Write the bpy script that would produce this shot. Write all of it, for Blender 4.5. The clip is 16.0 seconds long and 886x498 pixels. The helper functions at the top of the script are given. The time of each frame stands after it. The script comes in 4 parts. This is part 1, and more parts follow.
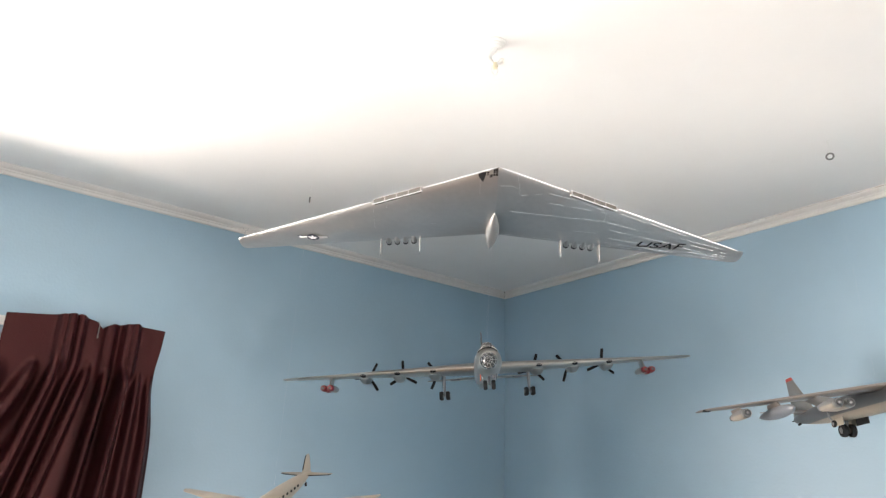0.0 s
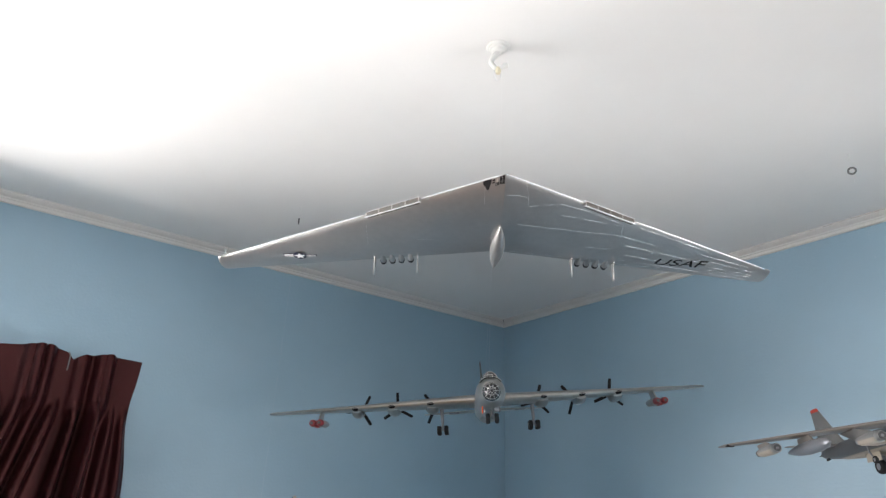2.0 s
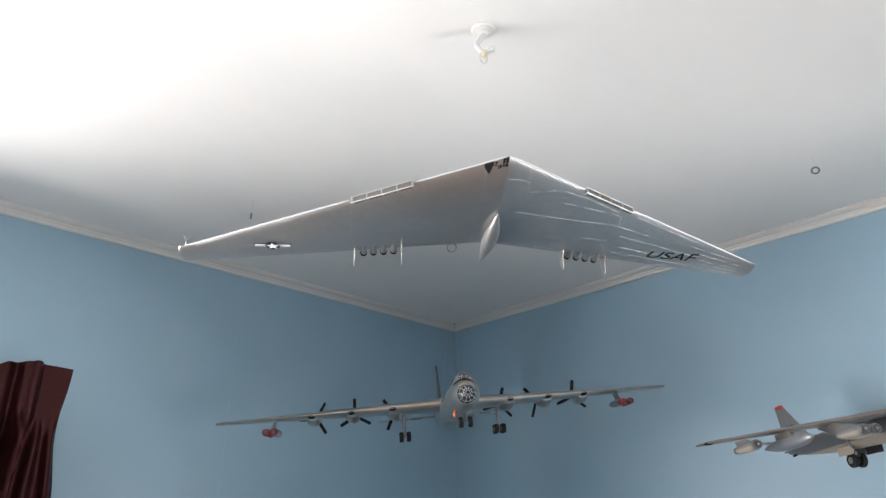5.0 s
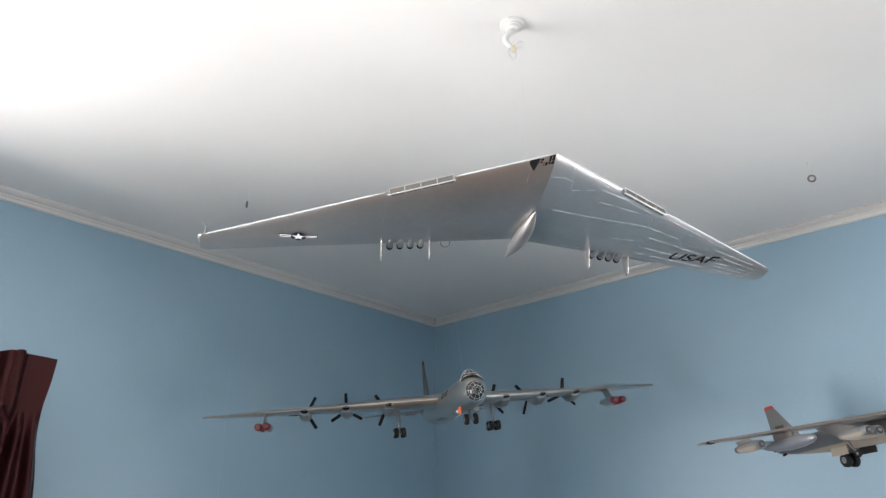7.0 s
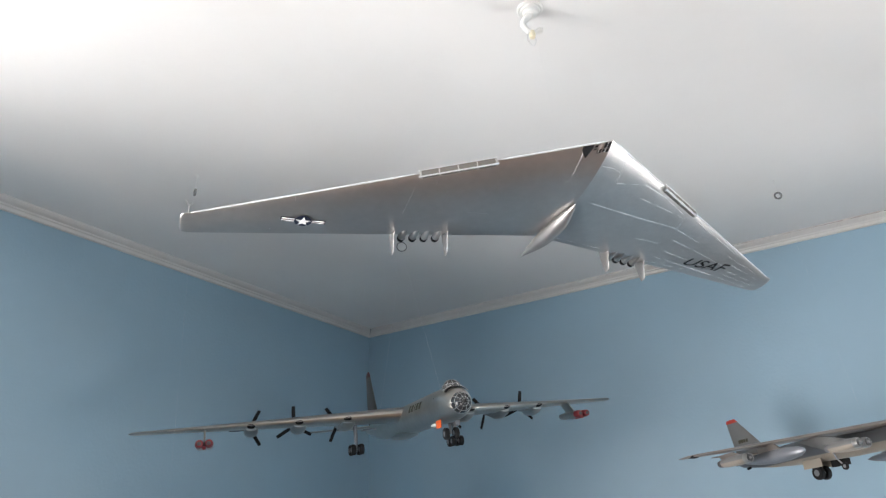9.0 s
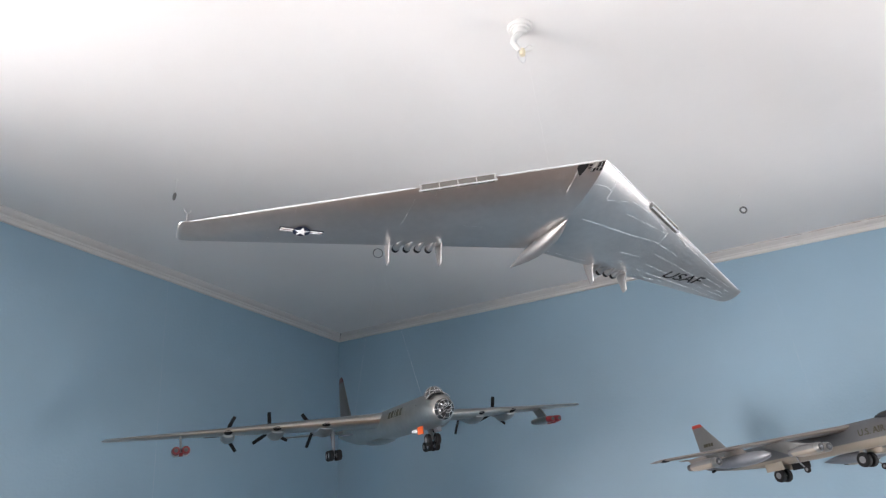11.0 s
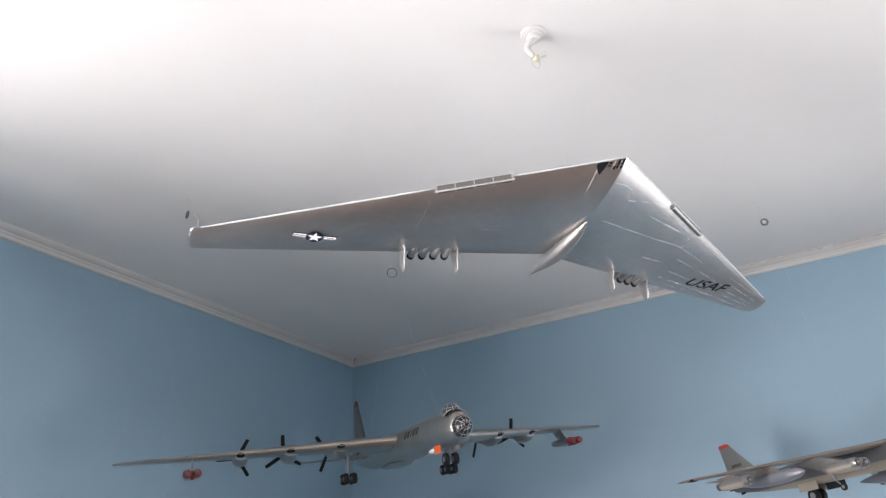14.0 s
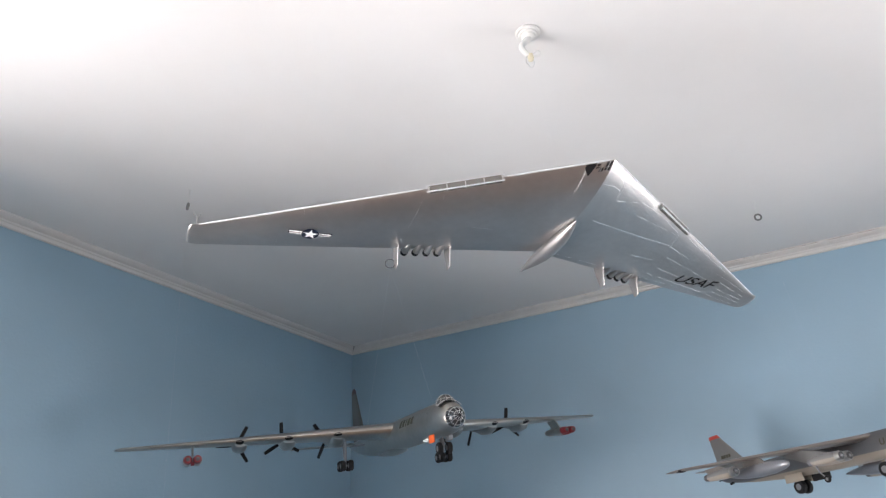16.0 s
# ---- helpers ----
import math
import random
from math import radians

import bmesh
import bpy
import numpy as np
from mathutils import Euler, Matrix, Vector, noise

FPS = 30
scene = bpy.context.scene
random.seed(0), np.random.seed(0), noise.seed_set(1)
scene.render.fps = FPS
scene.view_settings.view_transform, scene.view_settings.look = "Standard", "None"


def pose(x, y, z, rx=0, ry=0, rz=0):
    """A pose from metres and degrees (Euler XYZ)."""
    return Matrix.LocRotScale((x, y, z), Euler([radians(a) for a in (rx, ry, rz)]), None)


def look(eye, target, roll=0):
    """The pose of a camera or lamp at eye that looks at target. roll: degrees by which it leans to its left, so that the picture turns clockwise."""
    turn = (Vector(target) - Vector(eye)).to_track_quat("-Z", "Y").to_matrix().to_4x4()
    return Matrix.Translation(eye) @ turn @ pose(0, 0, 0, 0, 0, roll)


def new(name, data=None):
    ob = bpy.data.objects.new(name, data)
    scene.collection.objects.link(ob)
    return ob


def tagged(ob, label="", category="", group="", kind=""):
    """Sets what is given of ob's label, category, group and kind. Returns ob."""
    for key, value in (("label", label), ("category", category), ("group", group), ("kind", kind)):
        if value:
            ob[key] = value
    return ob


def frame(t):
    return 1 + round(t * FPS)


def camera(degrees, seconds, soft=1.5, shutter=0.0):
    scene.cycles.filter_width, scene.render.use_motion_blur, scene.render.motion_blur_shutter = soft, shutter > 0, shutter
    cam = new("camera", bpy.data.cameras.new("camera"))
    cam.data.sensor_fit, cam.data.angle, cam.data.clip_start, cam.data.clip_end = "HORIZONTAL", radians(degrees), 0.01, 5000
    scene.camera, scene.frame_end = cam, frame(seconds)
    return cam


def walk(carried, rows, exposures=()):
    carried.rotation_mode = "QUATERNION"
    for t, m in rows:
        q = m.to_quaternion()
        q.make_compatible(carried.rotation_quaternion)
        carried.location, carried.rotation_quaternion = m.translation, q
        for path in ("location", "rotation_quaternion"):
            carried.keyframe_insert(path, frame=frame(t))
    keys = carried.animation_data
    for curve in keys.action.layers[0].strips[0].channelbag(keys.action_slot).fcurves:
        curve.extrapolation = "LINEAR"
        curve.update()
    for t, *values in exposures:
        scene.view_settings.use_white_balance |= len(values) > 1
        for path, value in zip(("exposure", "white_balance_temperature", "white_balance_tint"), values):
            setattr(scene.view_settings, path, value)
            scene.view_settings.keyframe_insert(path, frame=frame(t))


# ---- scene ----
cam = camera(67.1, 16.0, soft=1.3)
PATH = [
    (0, (0.347, 0.471, 1.761), (1.49, 1.975, 2.418), 2.0),
    (0.5, (0.335, 0.475, 1.763), (1.482, 1.97, 2.434), 0.9),
    (1, (0.337, 0.5, 1.763), (1.481, 2.002, 2.423), 0.4),
    (1.5, (0.343, 0.539, 1.761), (1.496, 2.017, 2.459), 0.2),
    (2, (0.394, 0.546, 1.773), (1.53, 2.013, 2.52), 1.6),
    (2.5, (0.403, 0.569, 1.774), (1.52, 2.027, 2.566), 1.5),
    (3, (0.375, 0.614, 1.776), (1.552, 2.022, 2.572), 0.6),
    (3.5, (0.372, 0.64, 1.77), (1.592, 2.001, 2.582), 0.4),
    (4, (0.378, 0.643, 1.772), (1.644, 1.966, 2.577), -0.6),
    (4.5, (0.378, 0.645, 1.772), (1.665, 1.956, 2.56), -0.6),
    (5, (0.375, 0.644, 1.772), (1.671, 1.955, 2.546), -0.7),
    (7.5, (0.313, 0.745, 1.779), (1.761, 1.897, 2.538), 0.1),
    (8, (0.35, 0.774, 1.777), (1.848, 1.854, 2.544), 0.5),
    (8.5, (0.328, 0.826, 1.789), (1.859, 1.848, 2.572), -1.4),
    (9, (0.299, 0.884, 1.789), (1.872, 1.829, 2.584), -2.4),
    (9.5, (0.282, 0.893, 1.789), (1.899, 1.757, 2.587), -2.1),
    (12, (0.26, 0.918, 1.795), (1.893, 1.737, 2.61), -3.6),
    (12.5, (0.26, 0.919, 1.785), (1.858, 1.746, 2.657), -2.9),
    (13, (0.269, 0.924, 1.778), (1.85, 1.763, 2.67), -3.6),
    (13.5, (0.279, 0.923, 1.776), (1.857, 1.766, 2.669), -3.7),
    (14, (0.285, 0.927, 1.775), (1.868, 1.771, 2.66), -3.5),
    (14.5, (0.284, 0.927, 1.777), (1.883, 1.753, 2.651), -0.7),
    (15, (0.281, 0.918, 1.779), (1.882, 1.74, 2.652), -3.2),
    (15.5, (0.277, 0.911, 1.779), (1.874, 1.747, 2.647), -2.8),
    (16, (0.272, 0.907, 1.778), (1.866, 1.768, 2.625), -2.9),
]
walk(cam, [(t, look(eye, target, roll)) for t, eye, target, roll in PATH],
     exposures=[(0.0, 0.52, 7100, 12), (0.5, 0.28, 6800, 11), (1.0, 0.20, 6650, 11), (1.5, 0.10, 6550, 10), (9.0, 0.06, 6500, 10), (9.5, 0.06, 6500, 12), (12.0, 0.04, 6500, 14), (16.0, 0.02, 6500, 14)])

# ---- light ----
CEIL = 2.40
XR, YL = 1.84, 2.08            # blue walls that meet in the corner
XB, YB = -2.10, -1.70          # walls behind the camera

world = bpy.data.worlds.new("sky")
scene.world = world
world.use_nodes = True
wn = world.node_tree
sky = wn.nodes.new("ShaderNodeTexSky")
sky.sky_type = 'NISHITA'
sky.sun_disc = False
sky.sun_elevation = radians(42)
sky.sun_rotation = radians(200)
wn.links.new(sky.outputs[0], wn.nodes["Background"].inputs[0])
wn.nodes["Background"].inputs[1].default_value = 0.10


def area(name, m, sx, sy, watts, colour, spread):
    d = bpy.data.lights.new(name, 'AREA')
    d.shape, d.size, d.size_y, d.energy, d.color, d.spread = 'RECTANGLE', sx, sy, watts, colour, radians(spread)
    ob = new(name, d)
    ob.matrix_world = m
    return ob


# openings: pose of the sill's middle on the wall's inner face (y points outside), width, height
WIN1 = (pose(-0.33, YL, 0.95), 1.46, 1.03)
WIN2 = (pose(XR, -0.42, 0.90, 0, 0, -90), 1.30, 1.08)


def window_lights(win, ledge, sky_watts, colour, tilt):
    """Daylight in an opening: an area lamp stands in for a sunlit ledge outside and throws light up and in, and slats
    carry the sky's share.
    """
    m, w, h = win
    c = Vector((0, 0.31, 0.03))
    area("ledge_light", m @ look(c, c + Vector((0, -0.55, 1.0))), w - 0.06, 0.15, ledge, colour, 180)
    for k in range(3):
        c = Vector((0, 0.11, h * (k + 0.5) / 3))
        d = Vector((0, -math.cos(radians(tilt)), math.sin(radians(tilt))))
        area("window_light", m @ look(c, c + d), w - 0.06, h * 0.30, sky_watts / 3, colour, 180)


window_lights(WIN1, 19, 78, (1.0, 0.945, 0.918), -8)
window_lights(WIN2, 18, 30, (1.0, 0.945, 0.918), 0)


# ---- materials ----
def mat(name, colour, rough=0.5, metal=0.0, grain=0.06, scale=40.0, bump=0.0, bump_scale=200.0, spec=0.5,
        broad=0.0, broad_scale=3.0, rough_var=0.0, per_object=0.0):
    """Paint or metal with colour variation at two sizes and a fine relief."""
    m = bpy.data.materials.new(name)
    m.use_nodes = True
    t = m.node_tree
    b = t.nodes["Principled BSDF"]
    b.inputs["Roughness"].default_value = rough
    b.inputs["Metallic"].default_value = metal
    b.inputs["Specular IOR Level"].default_value = spec
    co = t.nodes.new("ShaderNodeTexCoord")
    n1 = t.nodes.new("ShaderNodeTexNoise")
    n1.inputs["Scale"].default_value = scale
    n1.inputs["Detail"].default_value = 6
    n2 = t.nodes.new("ShaderNodeTexNoise")
    n2.inputs["Scale"].default_value = broad_scale
    n2.inputs["Detail"].default_value = 3
    t.links.new(co.outputs["Object"], n1.inputs["Vector"])
    t.links.new(co.outputs["Object"], n2.inputs["Vector"])
    mr = t.nodes.new("ShaderNodeMapRange")
    mr.inputs["To Min"].default_value = 1 - grain
    mr.inputs["To Max"].default_value = 1 + grain
    t.links.new(n1.outputs["Fac"], mr.inputs["Value"])
    mr2 = t.nodes.new("ShaderNodeMapRange")
    mr2.inputs["To Min"].default_value = 1 - 2 * broad
    mr2.inputs["To Max"].default_value = 1 + 2 * broad
    t.links.new(n2.outputs["Fac"], mr2.inputs["Value"])
    mul = t.nodes.new("ShaderNodeMath")
    mul.operation = 'MULTIPLY'
    t.links.new(mr.outputs[0], mul.inputs[0])
    t.links.new(mr2.outputs[0], mul.inputs[1])
    hsv = t.nodes.new("ShaderNodeHueSaturation")
    hsv.inputs["Color"].default_value = (*colour, 1)
    t.links.new(mul.outputs[0], hsv.inputs["Value"])
    t.links.new(hsv.outputs[0], b.inputs["Base Color"])
    if rough_var:
        rv = t.nodes.new("ShaderNodeMapRange")
        rv.inputs["To Min"].default_value = max(0.03, rough - rough_var)
        rv.inputs["To Max"].default_value = rough + rough_var
        t.links.new(n2.outputs["Fac"], rv.inputs["Value"])
        t.links.new(rv.outputs[0], b.inputs["Roughness"])
    if bump:
        nb = t.nodes.new("ShaderNodeTexNoise")
        nb.inputs["Scale"].default_value = bump_scale
        nb.inputs["Detail"].default_value = 4
        t.links.new(co.outputs["Object"], nb.inputs["Vector"])
        bp = t.nodes.new("ShaderNodeBump")
        bp.inputs["Strength"].default_value = bump
        bp.inputs["Distance"].default_value = 0.002
        t.links.new(nb.outputs["Fac"], bp.inputs["Height"])
        t.links.new(bp.outputs[0], b.inputs["Normal"])
    return m


def two_tone(name, upper, lower, z0, rough, metal_u, metal_l):
    """Paint scheme split at a height in the model's own axes, with a soft masked edge."""
    m = mat(name, upper, rough, metal_u, grain=0.06, scale=60)
    t = m.node_tree
    b = t.nodes["Principled BSDF"]
    co = t.nodes.new("ShaderNodeTexCoord")
    sep = t.nodes.new("ShaderNodeSeparateXYZ")
    t.links.new(co.outputs["Object"], sep.inputs[0])
    st = t.nodes.new("ShaderNodeMapRange")
    st.inputs["From Min"].default_value, st.inputs["From Max"].default_value = z0 - 0.0006, z0 + 0.0006
    t.links.new(sep.outputs["Z"], st.inputs["Value"])
    mix = t.nodes.new("ShaderNodeMix")
    mix.data_type = 'RGBA'
    old = b.inputs["Base Color"].links[0].from_socket
    t.links.new(st.outputs[0], mix.inputs["Factor"])
    mix.inputs["A"].default_value = (*lower, 1)
    t.links.new(old, mix.inputs["B"])
    t.links.new(mix.outputs["Result"], b.inputs["Base Color"])
    mm = t.nodes.new("ShaderNodeMapRange")
    mm.inputs["To Min"].default_value, mm.inputs["To Max"].default_value = metal_l, metal_u
    t.links.new(st.outputs[0], mm.inputs["Value"])
    t.links.new(mm.outputs[0], b.inputs["Metallic"])
    return m


M_CEIL = mat("ceiling_paint", (0.80, 0.787, 0.768), 0.75, grain=0.015, scale=18, broad=0.03, broad_scale=2.6, bump=0.2, bump_scale=45)
M_WALL = mat("blue_wall_paint", (0.300, 0.430, 0.522), 0.40, grain=0.02, scale=30, broad=0.05, broad_scale=2.6, bump=0.18, bump_scale=160)
M_TRIM = mat("cornice_paint", (0.68, 0.645, 0.61), 0.55, grain=0.05, scale=50, broad=0.03, bump=0.1)
M_WHITE = mat("white_frame_paint", (0.80, 0.80, 0.79), 0.4, grain=0.02)
M_FLOOR = mat("brown_carpet", (0.165, 0.105, 0.073), 0.95, grain=0.3, scale=300, broad=0.15, bump=0.6, bump_scale=500)
M_CURT = mat("burgundy_satin", (0.021, 0.0045, 0.0058), 0.34, grain=0.25, scale=260, broad=0.16, broad_scale=14, bump=0.35, bump_scale=420, spec=0.5, rough_var=0.06)
cb = M_CURT.node_tree.nodes["Principled BSDF"]
cb.inputs["Specular Tint"].default_value = (0.80, 0.34, 0.32, 1)
M_FW = mat("silver_paint", (0.485, 0.47, 0.46), 0.33, 0.92, grain=0.09, scale=110, broad=0.08, broad_scale=11, rough_var=0.05, bump=0.07, bump_scale=75)
M_FW_SOFT = mat("dull_silver_paint", (0.40, 0.39, 0.38), 0.46, 0.9, grain=0.08, scale=120, broad=0.08, broad_scale=20, bump=0.06, bump_scale=90)
M_SEAM = mat("seam_glint_metal", (0.88, 0.88, 0.88), 0.40, 1.0, grain=0.05, scale=300)
M_FW_EDGE = mat("bright_silver", (0.86, 0.86, 0.87), 0.35, 0.4, grain=0.05, scale=300)
M_DARK = mat("matt_black", (0.015, 0.015, 0.016), 0.6, grain=0.2, scale=200, spec=0.15)
M_TYRE = mat("rubber", (0.010, 0.010, 0.011), 0.65, grain=0.2, scale=300, spec=0.25)
M_B36 = mat("aluminium_paint", (0.46, 0.44, 0.41), 0.30, 0.95, grain=0.10, scale=90, bump=0.06, bump_scale=90, broad=0.13, broad_scale=22, rough_var=0.05)
M_B36L = mat("pale_metal_panel", (0.40, 0.39, 0.375), 0.33, 0.92, grain=0.05, scale=80, broad=0.06, broad_scale=15)
M_B36D = mat("dull_metal_panel", (0.17, 0.16, 0.145), 0.45, 0.5, grain=0.08, scale=100, broad=0.1, broad_scale=20)
M_CHROME = mat("bright_metal", (0.72, 0.72, 0.72), 0.34, 0.95, grain=0.03)
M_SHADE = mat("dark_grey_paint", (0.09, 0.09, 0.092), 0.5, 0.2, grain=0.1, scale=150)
M_GREY = mat("grey_metal", (0.25, 0.25, 0.26), 0.4, 0.6, grain=0.1, scale=120)
M_RED = mat("red_paint", (0.24, 0.022, 0.026), 0.4, grain=0.12, scale=150)
M_MAROON = mat("maroon_paint", (0.10, 0.022, 0.02), 0.45, grain=0.1)
M_ORANGE = mat("orange_tag", (0.75, 0.12, 0.02), 0.5, grain=0.05)
M_RED2 = mat("orange_red_paint", (0.50, 0.055, 0.035), 0.45, grain=0.08, scale=150)
M_BLUE = mat("navy_decal", (0.012, 0.016, 0.035), 0.4, grain=0.1, scale=200)
M_WDEC = mat("white_decal", (0.82, 0.82, 0.82), 0.4, grain=0.02)
M_OLIVE = mat("faded_black_decal", (0.06, 0.055, 0.03), 0.5, grain=0.2, scale=300)
M_TAN = mat("tan_silver_paint", (0.28, 0.25, 0.23), 0.40, 0.50, grain=0.06, scale=90, broad=0.08, broad_scale=14)
M_CREAM = mat("cream_paint", (0.33, 0.285, 0.23), 0.45, 0.0, grain=0.05, scale=90, broad=0.05, broad_scale=15)
M_B47 = two_tone("grey_over_cream", (0.155, 0.155, 0.16), (0.30, 0.26, 0.212), -0.0092, 0.38, 0.60, 0.0)
M_POD = two_tone("grey_over_cream_pod", (0.27, 0.265, 0.26), (0.37, 0.32, 0.265), -0.0158, 0.40, 0.45, 0.0)
M_TANK = mat("steel_grey_paint", (0.29, 0.295, 0.315), 0.40, 0.6, grain=0.06, scale=90, broad=0.06)
M_FINGREY = mat("grey_fin_paint", (0.215, 0.21, 0.205), 0.42, 0.35, grain=0.06, scale=100)
M_DC3 = mat("ivory_paint", (0.42, 0.365, 0.30), 0.42, 0.15, grain=0.05, scale=90, broad=0.06)
M_PLASTIC = mat("white_plastic", (0.78, 0.77, 0.74), 0.35, grain=0.02)
M_BEAD = mat("cream_plastic", (0.75, 0.68, 0.50), 0.35, grain=0.03)
M_EYE = mat("dull_zinc", (0.22, 0.22, 0.21), 0.4, 0.7, grain=0.1, scale=200)


def glass(name, colour, rough):
    m = bpy.data.materials.new(name)
    m.use_nodes = True
    b = m.node_tree.nodes["Principled BSDF"]
    b.inputs["Base Color"].default_value = (*colour, 1)
    b.inputs["Roughness"].default_value = rough
    b.inputs["Transmission Weight"].default_value = 0.6
    b.inputs["IOR"].default_value = 1.45
    return m


M_GLASS = mat("smoked_styrene", (0.03, 0.032, 0.035), 0.06, grain=0.05)
M_BUBBLE = mat("grey_clear_styrene", (0.085, 0.085, 0.085), 0.09, grain=0.15, scale=120)
M_THREAD = glass("nylon_line", (0.8, 0.8, 0.8), 0.3)
M_PANE = glass("window_glass", (0.95, 0.97, 0.97), 0.0)


def glow(name, colour, strength):
    m = bpy.data.materials.new(name)
    m.use_nodes = True
    b = m.node_tree.nodes["Principled BSDF"]
    b.inputs["Base Color"].default_value = (0, 0, 0, 1)
    b.inputs["Emission Color"].default_value = (*colour, 1)
    b.inputs["Emission Strength"].default_value = strength
    return m


M_OUT = glow("bright_daylight", (0.92, 0.97, 1.0), 1.6)


# ---- mesh helpers ----
def link(name, bm, material, parent=None, label="", smooth=True, sharp=35):
    bmesh.ops.recalc_face_normals(bm, faces=bm.faces)
    me = bpy.data.meshes.new(name)
    bm.to_mesh(me)
    bm.free()
    if smooth:
        me.shade_smooth()
        me.set_sharp_from_angle(angle=radians(sharp))
    mats = material if isinstance(material, (list, tuple)) else [material]
    for k in mats:
        me.materials.append(k)
    ob = new(name, me)
    if parent is not None:
        ob.parent = parent
    if label:
        ob["label"] = label
    return ob


def part(name, bm, material, parent, label="", sharp=35):
    return link(name, bm, material, parent, label, True, sharp)


def loft(bm, rings, caps=True):
    rows = [[bm.verts.new(p) for p in r] for r in rings]
    n = len(rows[0])
    for a, b in zip(rows, rows[1:]):
        for k in range(n):
            bm.faces.new((a[k], a[(k + 1) % n], b[(k + 1) % n], b[k]))
    if caps:
        bm.faces.new(rows[0])
        bm.faces.new(rows[-1][::-1])
    return rows


def body(stations, n=24, cx=0.0):
    """A fuselage-like body along y: stations of (y, half width, half height, centre z)."""
    bm = bmesh.new()
    loft(bm, [[(cx + rx * math.cos(2 * math.pi * k / n), y, cz + rz * math.sin(2 * math.pi * k / n)) for k in range(n)]
              for y, rx, rz, cz in stations])
    return bm


def thick(c, t):
    return 5 * t * (0.2969 * math.sqrt(c) - 0.1260 * c - 0.3516 * c * c + 0.2843 * c ** 3 - 0.1036 * c ** 4)


def lean(c, t):
    """A thin-nosed profile with its greatest depth behind the first third."""
    return 0.5 * t * max(0.0, c) ** 0.8 * max(0.0, 1 - c) ** 0.9 / 0.3087


def wing(sections, n=14, vertical=False, shape=thick):
    """A lofted wing: sections of (span, leading edge y, chord, z, thickness)."""
    bm = bmesh.new()
    rings = []
    for x, yle, ch, z, t in sections:
        r = []
        for k in range(2 * n):
            th = math.pi * k / n
            c = (1 + math.cos(th)) / 2
            d = math.copysign(shape(c, t) * ch, math.sin(th)) if 0 < k < 2 * n and k != n else 0.0
            if k == 0:
                d = 0.0
            r.append((d + z, yle - c * ch, x) if vertical else (x, yle - c * ch, z + d))
        rings.append(r)
    loft(bm, rings)
    return bm


def tube(bm, pts, r, n=8, caps=True):
    """A round bar along points; r may be one radius or one a point."""
    pts = [Vector(p) for p in pts]
    rad = r if isinstance(r, (list, tuple)) else [r] * len(pts)
    rings = []
    up = None
    for k, p in enumerate(pts):
        d = (pts[min(k + 1, len(pts) - 1)] - pts[max(k - 1, 0)]).normalized()
        if up is None:
            up = d.orthogonal().normalized()
        up = (up - d * up.dot(d)).normalized()
        side = d.cross(up)
        rings.append([p + rad[k] * (up * math.cos(2 * math.pi * i / n) + side * math.sin(2 * math.pi * i / n)) for i in range(n)])
    loft(bm, rings, caps)


def box(bm, x0, x1, y0, y1, z0, z1, bevel=0.0):
    v = bmesh.ops.create_cube(bm, size=1.0)["verts"]
    for k in v:
        k.co = Vector(((x0 + x1) / 2 + k.co.x * (x1 - x0), (y0 + y1) / 2 + k.co.y * (y1 - y0), (z0 + z1) / 2 + k.co.z * (z1 - z0)))
    if bevel:
        es = list({e for k in v for e in k.link_edges})
        bmesh.ops.bevel(bm, geom=es, offset=bevel, segments=2, affect='EDGES', profile=0.6)


def ring(bm, centre, axis, r_out, r_tube, n=28, m=10):
    axis = Vector(axis).normalized()
    u = axis.orthogonal().normalized()
    w = axis.cross(u)
    c = Vector(centre)
    rows = []
    for i in range(n):
        a = 2 * math.pi * i / n
        d = u * math.cos(a) + w * math.sin(a)
        rows.append([bm.verts.new(c + d * (r_out + r_tube * math.cos(2 * math.pi * j / m)) + axis * r_tube * math.sin(2 * math.pi * j / m)) for j in range(m)])
    for i in range(n):
        for j in range(m):
            bm.faces.new((rows[i][j], rows[(i + 1) % n][j], rows[(i + 1) % n][(j + 1) % m], rows[i][(j + 1) % m]))


def empty(name, m, label, category, group=""):
    e = new(name)
    e.matrix_world = m
    e.empty_display_size = 0.05
    return tagged(e, label, category, group)


def text_mesh(body_text, size, bold=0.0):
    """Flat letters of the built-in font as a list of triangles in the plane."""
    cu = bpy.data.curves.new("letters", 'FONT')
    cu.body, cu.size, cu.offset = body_text, size, bold
    ob = bpy.data.objects.new("letters", cu)
    scene.collection.objects.link(ob)
    dg = bpy.context.evaluated_depsgraph_get()
    me = bpy.data.meshes.new_from_object(ob.evaluated_get(dg))
    verts = [v.co.copy() for v in me.vertices]
    faces = [tuple(p.vertices) for p in me.polygons]
    bpy.data.objects.remove(ob)
    bpy.data.meshes.remove(me)
    bpy.data.curves.remove(cu)
    return verts, faces


# ---- room ----
def slab(name, boxes, material, label, category):
    bm = bmesh.new()
    for b in boxes:
        box(bm, *b)
    ob = link(name, bm, material, smooth=False)
    return tagged(ob, label, category, kind="structure")


T = 0.20
slab("floor", [(XB - T, XR + T, YB - T, YL + T, -0.1, 0.0)], M_FLOOR, "brown carpet floor of the room", "floor")


def sag(x, y):
    """How far the old plaster ceiling hangs lower towards the walls."""
    d = max(0.0, min(x - XB, XR - x, y - YB, YL - y))
    return 0.033 * max(0.0, 1 - d / 0.9) ** 2


